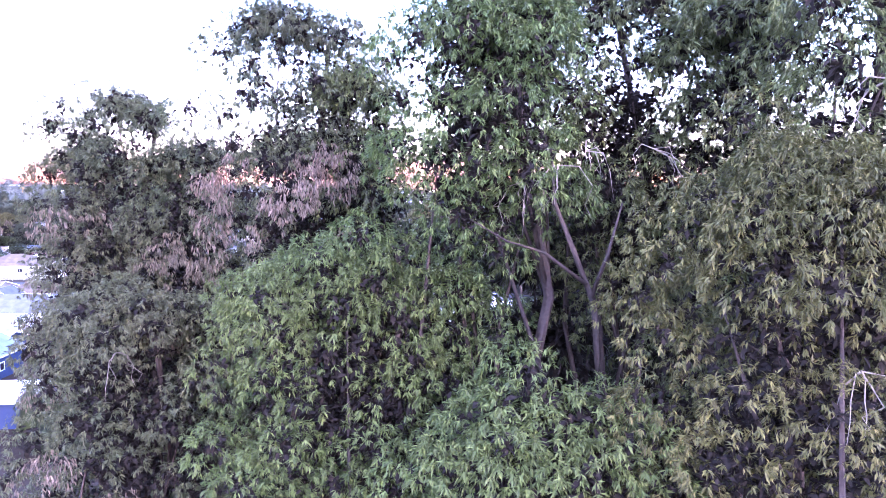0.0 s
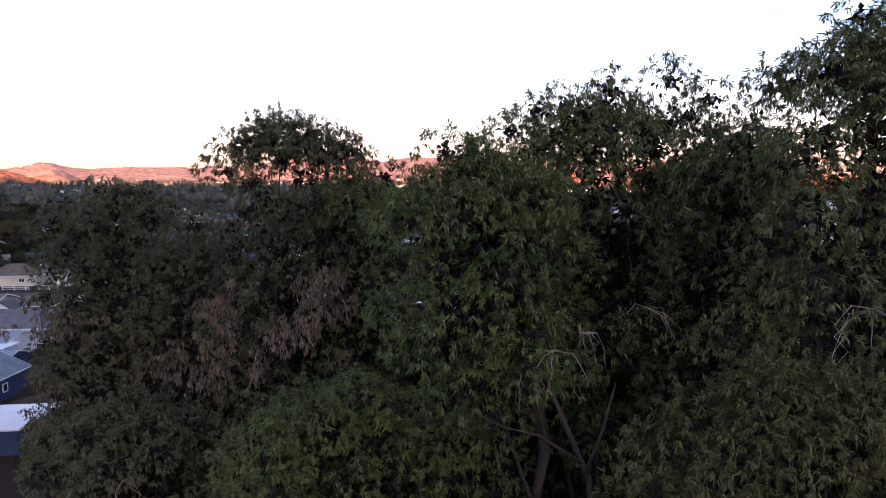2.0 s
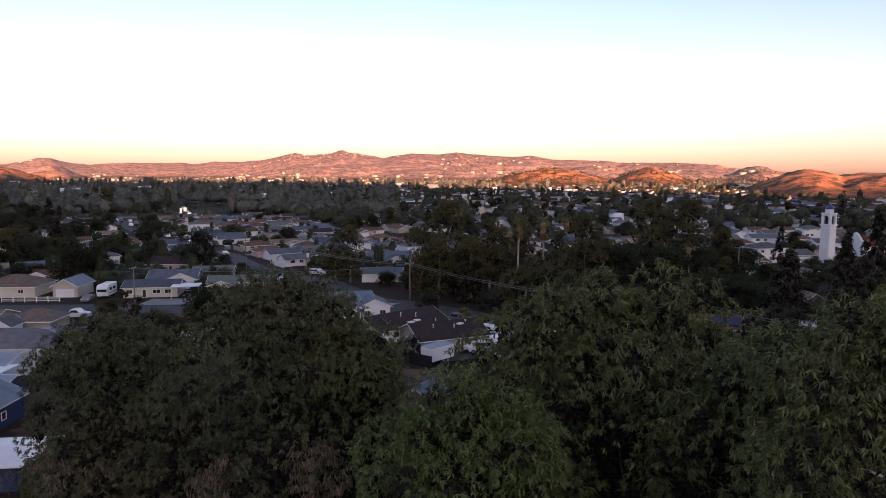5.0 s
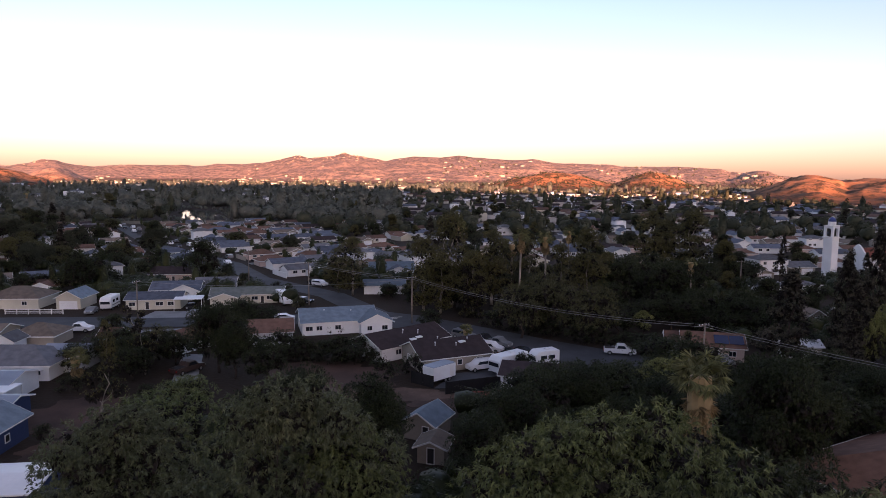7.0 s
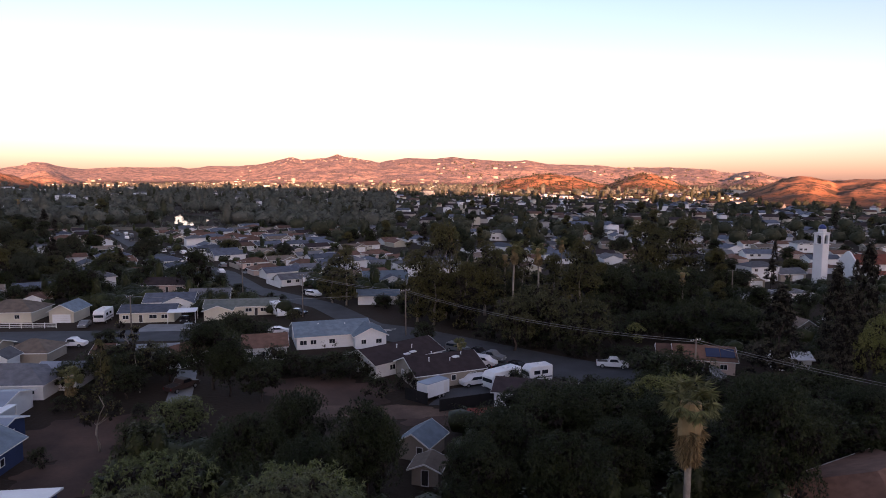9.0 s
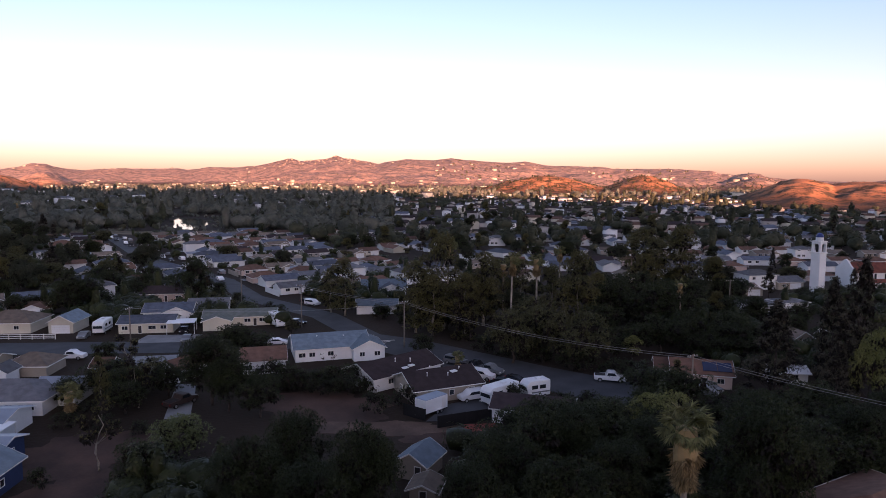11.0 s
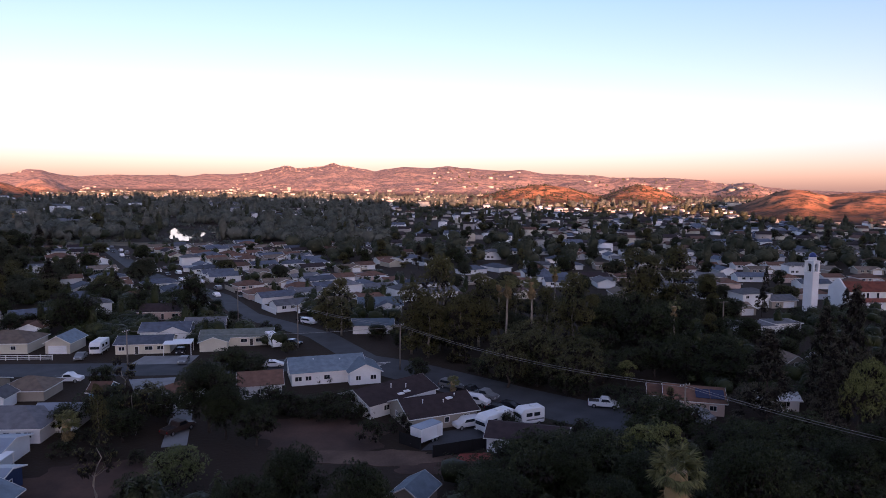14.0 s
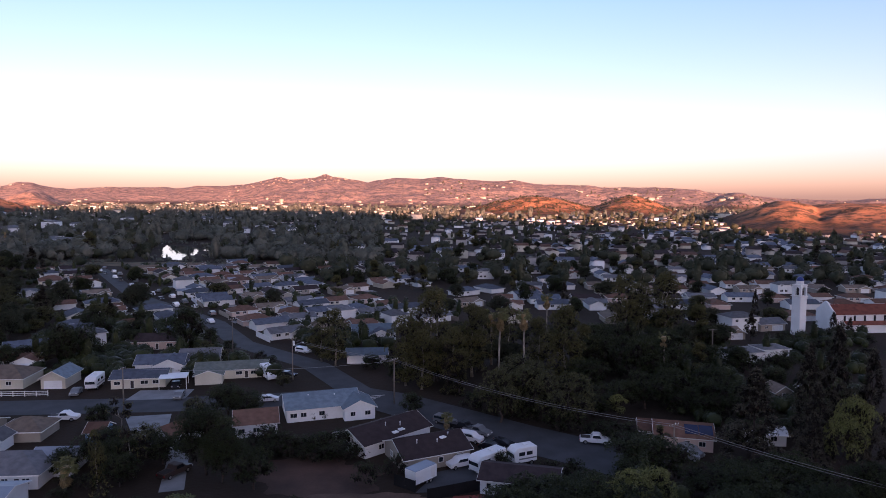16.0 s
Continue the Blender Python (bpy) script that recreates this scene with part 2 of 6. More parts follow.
# ---- the land ----
F = 1184.5
RIDGE_X = [-900, -300, 13, 43, 68, 93, 128, 163, 213, 298, 328, 343, 383, 432, 462, 492, 528, 544, 587, 608, 621, 636, 681, 701, 731, 780, 810, 860, 904, 939, 979, 1068, 1098, 1168, 1207, 1267, 1282, 1337, 1406, 1525, 1573, 1900, 2600]
RIDGE_H = [10, 14, 12.1, 16, 21.5, 21.2, 14.1, 12.2, 15.7, 15.5, 16.9, 13.5, 18.9, 18.9, 21.4, 26.7, 35.1, 29.7, 33.4, 39.7, 35.1, 34.4, 26.4, 30.7, 34.1, 33, 36.4, 31.2, 28.9, 31.3, 24, 22.2, 18.7, 18.5, 18, 14.9, 10.5, 7.5, 1.3, -2.1, 1.1, 8, 8]
SPURS = [  # azimuth, distance, height, width across, depth
    (0.145, 1900, 46, 138, 300), (0.283, 1850, 44.5, 84, 260), (0.262, 2700, 65, 230, 320), (0.205, 2650, 56, 200, 300),
    (0.422, 2700, 57, 105, 300), (0.340, 2700, 40, 190, 300), (0.486, 1350, 37.6, 72, 330), (0.572, 1400, 33.5, 150, 330),
    (-0.540, 2700, 58, 82, 240), (-0.602, 2000, 43, 95, 200), (-0.180, 3150, 62, 330, 420), (-0.02, 3100, 52, 380, 420)]


def fold(x, y, s):
    """Gullies and knolls."""
    v = Vector((x / s, y / s, 0.3))
    return noise.ridged_multi_fractal(v, 0.9, 2.1, 5, 1.0, 2.0) - 1.0


def land(x, y):
    """The height of the ground: a level valley floor, hills beyond it, and the ridge behind that keeps the evening sun off it."""
    r, az = math.hypot(x, y), math.atan2(x, y)
    z = 0.0
    if y > 0 and r > 900:
        px = 802 + F * math.tan(max(-1.2, min(1.2, az)))
        top = 31 + float(np.interp(px, RIDGE_X, RIDGE_H)) * 4300 / F
        far = min(1.0, max(0.0, (-0.19 - az) / 0.1))
        start = 2500 + 900 * far * far * (3 - 2 * far)
        k = min(1.0, max(0.0, (r - start) / (4300 - start)))
        k = k * k * (3 - 2 * k)
        fall = 1 - max(0.0, (r - 4320) / 600)
        z = (top + 5.0 * noise.noise(Vector((x / 75, y / 75, 1.0)))) * k * fall
        if r < 4250:
            z += (4250 - r) / 1750 * min(1, max(0, (r - start) / 600)) * fold(x, y, 420) * 30
        for a, d, h, w, dep in SPURS:
            u, v = (az - a) * d / w, (r - d) / dep
            q = u * u + v * v
            if q < 9:
                g = math.exp(-q)
                z = max(z, h * g * (1 + 0.14 * fold(x, y, 150) + 0.75 * (1 - g) * fold(x, y, 95)) - 1.0) if g > 0.02 else z
    if y < -1200:
        crest = max(400.0, min(600.0, 600 - 0.25 * (x - 850)))
        z += crest * math.exp(-((y + 3000) / 420) ** 2)
    return z


def make_land():
    angs = np.concatenate([np.radians(np.arange(-180, -40, 4)), np.radians(np.arange(-40, 40, 0.16)), np.radians(np.arange(40, 180, 4))])
    rad = np.concatenate([np.linspace(0, 900, 20), np.linspace(940, 4400, 170), [4600, 4900]])
    verts, faces = [], []
    for r in rad:
        for a in angs:
            x, y = r * math.sin(a), r * math.cos(a)
            verts.append((x, y, land(x, y)))
    n = len(angs)
    for i in range(len(rad) - 1):
        for j in range(n):
            faces.append((i * n + j, i * n + (j + 1) % n, (i + 1) * n + (j + 1) % n, (i + 1) * n + j))
    ob = raw("ground", verts, np.array(faces)[:, ::-1], GROUND)
    ob.data.shade_smooth()
    return tagged(ob, "wide valley floor of brown earth rising to dry sunlit hills", "ground", kind="structure")


def ground_material():
    m = bpy.data.materials.new("valley_ground")
    m.use_nodes = True
    n, l = m.node_tree.nodes, m.node_tree.links
    b = n["Principled BSDF"]
    b.inputs["Roughness"].default_value = 0.95
    b.inputs["Specular IOR Level"].default_value = 0.1
    tc = n.new("ShaderNodeTexCoord")
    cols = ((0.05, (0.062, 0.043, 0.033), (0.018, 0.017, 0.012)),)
    outs = []
    for s, a, c in cols:
        t, x = n.new("ShaderNodeTexNoise"), n.new("ShaderNodeMix")
        t.inputs["Scale"].default_value, t.inputs["Detail"].default_value = s, 8
        l.new(tc.outputs["Object"], t.inputs["Vector"])
        x.data_type = "RGBA"
        x.inputs["A"].default_value, x.inputs["B"].default_value = (*a, 1), (*c, 1)
        l.new(t.outputs["Fac"], x.inputs["Factor"])
        outs.append(x)
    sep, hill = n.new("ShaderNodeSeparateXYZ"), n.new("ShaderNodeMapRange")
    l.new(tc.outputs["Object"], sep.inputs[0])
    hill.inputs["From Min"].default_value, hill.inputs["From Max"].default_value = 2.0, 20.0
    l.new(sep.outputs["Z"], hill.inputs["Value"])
    # dry grass and brush on the slopes
    brush, bramp, slope = n.new("ShaderNodeTexNoise"), n.new("ShaderNodeMapRange"), n.new("ShaderNodeMix")
    brush.inputs["Scale"].default_value, brush.inputs["Detail"].default_value, brush.inputs["Roughness"].default_value = 0.030, 14, 0.86
    l.new(tc.outputs["Object"], brush.inputs["Vector"])
    bramp.inputs["From Min"].default_value, bramp.inputs["From Max"].default_value = 0.475, 0.535
    l.new(brush.outputs["Fac"], bramp.inputs["Value"])
    slope.data_type = "RGBA"
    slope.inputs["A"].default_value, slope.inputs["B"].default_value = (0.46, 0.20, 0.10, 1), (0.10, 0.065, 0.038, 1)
    l.new(bramp.outputs["Result"], slope.inputs["Factor"])
    # haze put into the far ridge's greyer colour by Y; dry grass on low spurs
    high, ridge, both = n.new("ShaderNodeMapRange"), n.new("ShaderNodeMix"), n.new("ShaderNodeMix")
    high.inputs["From Min"].default_value, high.inputs["From Max"].default_value = 1950, 2250
    l.new(sep.outputs["Y"], high.inputs["Value"])
    ridge.data_type = both.data_type = "RGBA"
    ridge.inputs["A"].default_value, ridge.inputs["B"].default_value = (0.37, 0.25, 0.205, 1), (0.145, 0.120, 0.115, 1)
    l.new(bramp.outputs["Result"], ridge.inputs["Factor"])
    l.new(high.outputs["Result"], both.inputs["Factor"])
    l.new(slope.outputs["Result"], both.inputs["A"])
    l.new(ridge.outputs["Result"], both.inputs["B"])
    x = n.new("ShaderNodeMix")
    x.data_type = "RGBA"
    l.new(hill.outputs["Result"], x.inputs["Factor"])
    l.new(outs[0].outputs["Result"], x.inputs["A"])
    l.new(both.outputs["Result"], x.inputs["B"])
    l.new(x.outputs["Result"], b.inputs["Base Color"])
    bp = n.new("ShaderNodeBump")
    bp.inputs["Strength"].default_value, bp.inputs["Distance"].default_value = 0.5, 0.3
    f = n.new("ShaderNodeTexNoise")
    f.inputs["Scale"].default_value, f.inputs["Detail"].default_value = 1.5, 4
    l.new(tc.outputs["Object"], f.inputs["Vector"])
    l.new(f.outputs["Fac"], bp.inputs["Height"])
    l.new(bp.outputs["Normal"], b.inputs["Normal"])
    return m


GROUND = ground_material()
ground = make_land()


# ---- plants ----
RNG = np.random.default_rng(7)


def unit(n, rng):
    v = rng.normal(size=(n, 3))
    return v / np.linalg.norm(v, axis=1)[:, None]


def leaf_mesh(base, way, length, width, rng, fold_up=0.35):
    """Folded leaves: a base, two raised sides and a tip each, as two triangles."""
    n = len(base)
    way = way / np.linalg.norm(way, axis=1)[:, None]
    side = np.cross(way, unit(n, rng) * 0.5 + np.array([0, 0, 1.0]))
    side /= np.linalg.norm(side, axis=1)[:, None] + 1e-9
    up = np.cross(side, way)
    length, width = np.reshape(length, (-1, 1)), np.reshape(width, (-1, 1))
    mid = base + way * length * 0.45
    v = np.stack([base, mid - side * width + up * width * fold_up, base + way * length - up * length * 0.12, mid + side * width + up * width * fold_up], 1)
    i = np.arange(n)[:, None] * 4
    f = np.concatenate([i + [0, 1, 2], i + [0, 2, 3]], 1).reshape(-1, 3)
    return v.reshape(-1, 3), f


def tufts(centres, outward, per, leaf, droop, rng, spread=0.10, thin=0.26):
    """Sprays of leaves at twig ends, hanging by droop."""
    n = len(centres) * per
    c, o = np.repeat(centres, per, 0), np.repeat(outward, per, 0)
    way = o * 0.7 + unit(n, rng) * 0.85 + np.array([0, 0, -droop])
    base = c + unit(n, rng) * spread * rng.uniform(0.2, 1, (n, 1))
    ln = leaf * rng.uniform(0.65, 1.25, n)
    return leaf_mesh(base, way, ln, ln * thin * rng.uniform(0.8, 1.2, n) * 0.5, rng)


def clump_points(centres, radii, per_area, rng, low=-0.45):
    """Twig ends on the upper and outer sides of clumps, with gaps."""
    pts, outs = [], []
    for c, r in zip(centres, radii):
        n = max(6, int(per_area * r * r))
        u = unit(n * 2, rng)
        u = u[u[:, 2] > low][:n]
        rr = r * (0.80 + 0.28 * rng.random((len(u), 1)))
        pts.append(c + u * rr * np.array([1, 1, 0.74]))
        outs.append(u)
    return np.concatenate(pts), np.concatenate(outs)


def spaced(centres, gap):
    """Keeps clumps that stand apart from one another."""
    kept = []
    for p in centres:
        if not kept or np.min(np.linalg.norm(np.array(kept) - p, axis=1)) > gap:
            kept.append(p)
    return np.array(kept)


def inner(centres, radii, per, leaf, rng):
    """Leaf-shaped blades inside the clumps, coloured near-black as painted shade."""
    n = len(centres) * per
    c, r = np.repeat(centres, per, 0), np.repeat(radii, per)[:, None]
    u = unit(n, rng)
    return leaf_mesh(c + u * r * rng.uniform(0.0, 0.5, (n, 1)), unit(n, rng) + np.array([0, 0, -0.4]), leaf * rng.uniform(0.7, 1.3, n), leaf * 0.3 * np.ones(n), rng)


def join(*meshes):
    vs, fs, k = [], [], 0
    for v, f in meshes:
        vs.append(v)
        fs.append(f + k)
        k += len(v)
    return np.concatenate(vs), np.concatenate(fs)


def limbs(parent, name, foot, tips, r0, rng, mat, top=None, waver=0.25, sides=7):
    """A tapered trunk, and limbs that reach into the clumps."""
    bm = bmesh.new()
    foot, top = Vector(foot), Vector(top)
    n = 7
    line = []
    for k in range(n):
        f = k / (n - 1)
        p = foot.lerp(top, f)
        p += Vector((rng.normal() * waver, rng.normal() * waver, 0)) * (f > 0) * (0.4 + f)
        line.append(p)
    tube(bm, line, [r0 * (1 - 0.8 * k / (n - 1)) for k in range(n)], sides)
    trunk = part(name, bm, mat, parent, smooth=True)
    for t in tips:
        t = Vector(t)
        k = min(n - 2, max(1, int((0.55 + 0.4 * rng.random()) * (n - 1))))
        while k > 1 and line[k].z > t.z:
            k -= 1
        a = line[k]
        b = a.lerp(t, 0.5) + Vector((rng.normal(), rng.normal(), abs(rng.normal()))) * (t - a).length * 0.08
        r = r0 * (1 - 0.8 * k / (n - 1)) * 0.5
        bm = bmesh.new()
        tube(bm, [a, b, t], [r, r * 0.6, r * 0.18], 5)
        part("limb", bm, mat, trunk, smooth=True)
    return trunk


def hanging_twigs(parent, spots, rng, mat, length=0.95):
    """Bare dead twigs that curl down out of the crown, one mesh for each branch."""
    for c in spots:
        bm = bmesh.new()
        c = Vector(c)
        for k in range(5):
            d = Vector((rng.normal(), rng.normal() * 0.5 - 0.3, 0.35 * rng.normal())).normalized()
            L = length * rng.uniform(0.4, 1.0)
            w = Vector((rng.normal(), rng.normal(), 0)) * 0.08 * L
            tube(bm, [c, c + d * L * 0.3 + Vector((0, 0, -0.06 * L)), c + d * L * 0.46 + w + Vector((0, 0, -0.36 * L)), c + d * L * 0.44 - w + Vector((0, 0, -0.62 * L)), c + d * L * 0.52 + Vector((0, 0, -0.85 * L))], [0.011, 0.009, 0.006, 0.004, 0.002], 4)
        part("dead_branch", bm, mat, parent, "bare pale dead twigs")


def tall_tree(x, y, top, low, rx, ry, clumps, seed, label, mat=None, extra=(), twigs=(), size=(0.36, 0.66), dry=0, leaf=0.115, gap=1.0, back=False, fork=()):
    """A tree of the near grove: trunk, limbs, and hanging clumps of leaf rosettes with dark gaps between them."""
    mat = mat or LEAF
    rng = np.random.default_rng(seed)
    clumps = int(clumps * 5.0)
    root = new("tree")
    root.location = (x, y + 0.55, 0)
    mid, half = (top + low) / 2, (top - low) / 2
    u = unit(clumps, rng)
    u[:, 2] = np.sign(u[:, 2]) * np.abs(u[:, 2]) ** 0.75
    shell = (0.50 + 0.50 * rng.random((clumps, 1)) ** 0.6)
    c = u * shell * np.array([rx, ry, half]) * 0.88 + np.array([0, 0, mid])
    c[:, 2] = np.minimum(c[:, 2], top - 0.5)
    c = spaced(c, (size[0] + size[1]) * 0.67 * gap)
    ang, out = rng.uniform(0, 2 * math.pi, 22), 0.66 * np.sqrt(rng.random(22))
    c = np.concatenate([c, np.stack([np.cos(ang) * out * rx, np.sin(ang) * out * ry, top - 0.6 - 1.5 * out ** 2 - 0.35 * rng.random(22)], 1)])
    r = rng.uniform(size[0], size[1], len(c))
    if extra:
        e = np.array(extra, float)
        c = np.concatenate([c, e[:, :3] - np.array([x, y, 0])])
        r = np.concatenate([r, e[:, 3]])
    # rosettes at the twig ends, drooping further at the clump's skirt
    pts, outs = clump_points(c, r, (0.9 if back else 2.1) / leaf ** 2, rng, -0.35)
    pts[:, 2] -= 0.125 * (1 - outs[:, 2])
    leaves = tufts(pts, outs, 11, leaf, 0.85, rng, leaf * 0.42, 0.23)
    # near-black blades deep in the crown put the shade of its gaps into colour
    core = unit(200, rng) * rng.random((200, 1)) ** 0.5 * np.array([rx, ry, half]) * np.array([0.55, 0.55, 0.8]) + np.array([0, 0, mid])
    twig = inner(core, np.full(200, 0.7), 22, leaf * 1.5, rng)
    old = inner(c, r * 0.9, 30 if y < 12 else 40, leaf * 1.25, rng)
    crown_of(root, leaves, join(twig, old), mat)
    if dry:
        cd = np.stack([rng.normal(0, rx * 0.36, dry), rng.normal(0, ry * 0.2, dry) - ry * 0.95, rng.uniform(mid - 2.0, mid + 2.4, dry)], 1)
        pts, outs = clump_points(cd, rng.uniform(0.25, 0.5, dry), 110, rng, -1)
        v, f = tufts(pts, outs, 9, leaf * 1.05, 1.9, rng, 0.1, 0.26)
        raw("dry_leaves", v, f, LEAF_BROWN, root, "hanging dry brown leaves")
    limbs(root, "trunk", (0, 0, 0), c[rng.choice(len(c), min(9, len(c)), replace=False)] * np.array([0.6, 0.6, 0.98]), 0.26, rng, BARK, (0.3, 0.2, top - 1.2))
    if twigs:
        hanging_twigs(root, [(a - x, b - y, z) for a, b, z in twigs], rng, BARK_PALE)
    for line, r0 in fork:
        bm = bmesh.new()
        tube(bm, [Vector((a - x, b - y - 0.55, z)) for a, b, z in line], [r0 * (1 - 0.75 * k / (len(line) - 1)) for k in range(len(line))], 7)
        part("forked_limb", bm, BARK, root, "bare forked limb", smooth=True)
    return tagged(root, label, "tree", "grove of tall trees")


def tree_model(name, height, rx, low, clumps, leaf, per_area, seed, mat, bark=BARK, droop=0.4, shape="round", r0=0.22, size=(0.7, 1.3), per=6, thin=0.4, core=24, arms=3):
    """One tree standing at the origin, to be copied."""
    rng = np.random.default_rng(seed)
    root = new(name)
    if shape == "cone":
        f = rng.random(clumps) ** 0.8
        a = rng.uniform(0, 2 * math.pi, clumps)
        rr = rx * (1 - f) ** 0.75 * rng.uniform(0.45, 1.0, clumps)
        c = np.stack([np.cos(a) * rr, np.sin(a) * rr, low + f * (height - low)], 1)
        r = rng.uniform(size[0], size[1], clumps) * (1.05 - 0.75 * f)
    elif shape == "column":
        f = rng.random(clumps)
        a = rng.uniform(0, 2 * math.pi, clumps)
        w = rx * np.sin(np.clip(f * 0.94 + 0.06, 0, 1) * math.pi) ** 0.5 * rng.uniform(0.3, 0.9, clumps)
        c = np.stack([np.cos(a) * w, np.sin(a) * w, low + f * (height - low) * 0.95], 1)
        r = rng.uniform(size[0], size[1], clumps)
    else:
        u = unit(clumps, rng)
        u[:, 2] = np.where(u[:, 2] < -0.8, -u[:, 2], u[:, 2])
        half = (height - low) / 2
        c = u * (0.55 + 0.45 * rng.random((clumps, 1))) * np.array([rx, rx, half]) * 0.85 + np.array([0, 0, (height + low) / 2])
        r = rng.uniform(size[0], size[1], clumps) * rng.choice((0.7, 1.0, 1.2), clumps)
    pts, outs = clump_points(c, r, per_area, rng, -0.25)
    # leaves outside, near-black blades within as painted shade
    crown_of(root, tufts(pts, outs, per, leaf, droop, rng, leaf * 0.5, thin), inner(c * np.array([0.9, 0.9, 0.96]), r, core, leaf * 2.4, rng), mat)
    limbs(root, "trunk", (0, 0, -0.1), c[rng.choice(clumps, min(arms, clumps), replace=False)] * np.array([0.7, 0.7, 0.9]), r0, rng, bark, (0.2, 0.1, height * 0.72), sides=6)
    return root


def fan_palm(name, height, seed, fronds=46, size=1.5, skirt=0.0, r0=0.22, lean=0.3):
    """A fan palm: a slender trunk, a head of split fans, and a skirt of dead ones."""
    rng = np.random.default_rng(seed)
    root = new(name)
    bm = bmesh.new()
    head = Vector((lean, 0, height - 1.0))
    line = [Vector((lean * (k / 6) ** 2, 0, (height - 1.0) * k / 6)) for k in range(7)]
    tube(bm, line, [r0 * (1.35 - 0.5 * min(1, k / 2)) for k in range(7)], 9)
    part("trunk", bm, BARK_PALE, root, smooth=True)

    def fans(count, low, high, spot, droop):
        base, way, ln, wd = [], [], [], []
        stems = bmesh.new()
        for _ in range(count):
            a, e = rng.uniform(0, 2 * math.pi), rng.uniform(low, high)
            d = Vector((math.cos(a) * math.cos(e), math.sin(a) * math.cos(e), math.sin(e)))
            p = spot()
            hub = p + d * size * 0.85
            hub.z -= droop * 0.3
            tube(stems, [p, p.lerp(hub, 0.5) + Vector((0, 0, 0.05)), hub], [0.03, 0.025, 0.015], 4)
            side = d.cross(Vector((0, 0, 1))).normalized()
            up = side.cross(d)
            for k in range(23):
                q = (k / 22 - 0.5) * 4.4
                w = d * math.cos(q) + side * math.sin(q) + up * 0.12 * math.cos(q * 2) + Vector((0, 0, -droop * (0.25 + 0.35 * rng.random())))
                base.append(hub)
                way.append(w)
                ln.append(size * rng.uniform(0.42, 0.60))
                wd.append(size * 0.034)
        v, f = leaf_mesh(np.array(base), np.array(way), np.array(ln), np.array(wd), rng, 0.6)
        return v, f, stems

    v, f, stems = fans(fronds, -0.45, 1.0, lambda: head + Vector((0, 0, rng.uniform(-0.2, 0.5))), 1.0)
    crown = raw("crown", v, f, FROND, root)
    part("stalk", stems, FROND, crown)
    if skirt:
        bm = bmesh.new()
        tube(bm, [head + Vector((0, 0, -skirt * 1.8 * k / 5)) for k in range(6)], [r0 * (1.6 + 1.3 * math.sin(math.pi * (0.22 + 0.68 * k / 5))) for k in range(6)], 12)
        part("skirt_core", bm, FROND_DRY, root, "matted dry fronds round the trunk")

        def hang():
            a, k = rng.uniform(0, 2 * math.pi), rng.uniform(0, 1)
            return head + Vector((math.cos(a), math.sin(a), 0)) * r0 * (2.3 - 1.3 * k) + Vector((0, 0, -skirt * k))
        v, f, stems = fans(int(skirt * 38), -1.55, -1.4, hang, 1.6)
        dead = raw("dead_skirt", v, f, FROND_DRY, root, "hanging skirt of dry brown fronds")
        part("dead_stalk", stems, FROND_DRY, dead)
    return root


# tall grove close in front of the camera
tall_tree(-7.5, 18.0, 24.7, 12.5, 2.5, 2.2, 84, 11, "tall tree with thin drooping green and dry leaves", mat=LEAF_DULL, extra=((-7.8, 17.6, 24.1, 0.6), (-9.0, 17.4, 23.2, 0.6), (-6.2, 17.2, 23.4, 0.6), (-7.0, 16.5, 22.5, 0.6), (-8.5, 17.2, 23.8, 0.55), (-7.2, 17.4, 24.0, 0.55), (-8.0, 16.8, 23.0, 0.6)), dry=16)
tall_tree(-2.2, 15.6, 26.3, 14.5, 2.5, 2.2, 112, 12, "tall tree with a bare trunk below dry brown leaves", mat=LEAF_DULL, extra=((-2.4, 15.5, 25.7, 0.6), (-0.9, 15.2, 25.1, 0.55), (-4.2, 14.6, 23.4, 0.7), (-3.4, 14.5, 24.6, 0.7), (0.0, 15.0, 24.5, 0.6), (-2.9, 15.2, 25.0, 0.6)), dry=32)
tall_tree(2.0, 10.4, 25.3, 20.4, 1.7, 1.8, 50, 13, gap=1.0, leaf=0.10, fork=(([(3.75, 9.9, 17.0), (3.45, 9.7, 20.2), (3.1, 9.5, 21.0), (2.85, 9.5, 21.6), (2.8, 9.6, 22.3)], 0.06), ([(3.3, 9.55, 20.5), (2.7, 9.4, 20.95), (2.2, 9.3, 21.1), (1.7, 9.2, 21.4)], 0.028), ([(3.4, 9.65, 20.3), (3.6, 9.6, 20.9), (3.8, 9.7, 21.6)], 0.04)), label="leafy tree with a forked trunk and dead twigs", mat=LEAF_FRESH, extra=((2.3, 9.1, 23.1, 0.6), (1.7, 9.0, 22.7, 0.6), (2.6, 9.0, 22.3, 0.6), (1.6, 10.0, 24.3, 0.6), (2.5, 8.8, 21.9, 0.5), (1.4, 10.2, 24.9, 0.5), (1.9, 10.3, 24.7, 0.55), (1.1, 10.3, 24.2, 0.55), (2.7, 10.1, 24.1, 0.6), (2.2, 9.8, 23.7, 0.6)), twigs=((2.1, 10.2, 21.5), (2.9, 9.0, 22.1), (3.3, 9.2, 22.3), (2.5, 9.0, 21.9)))
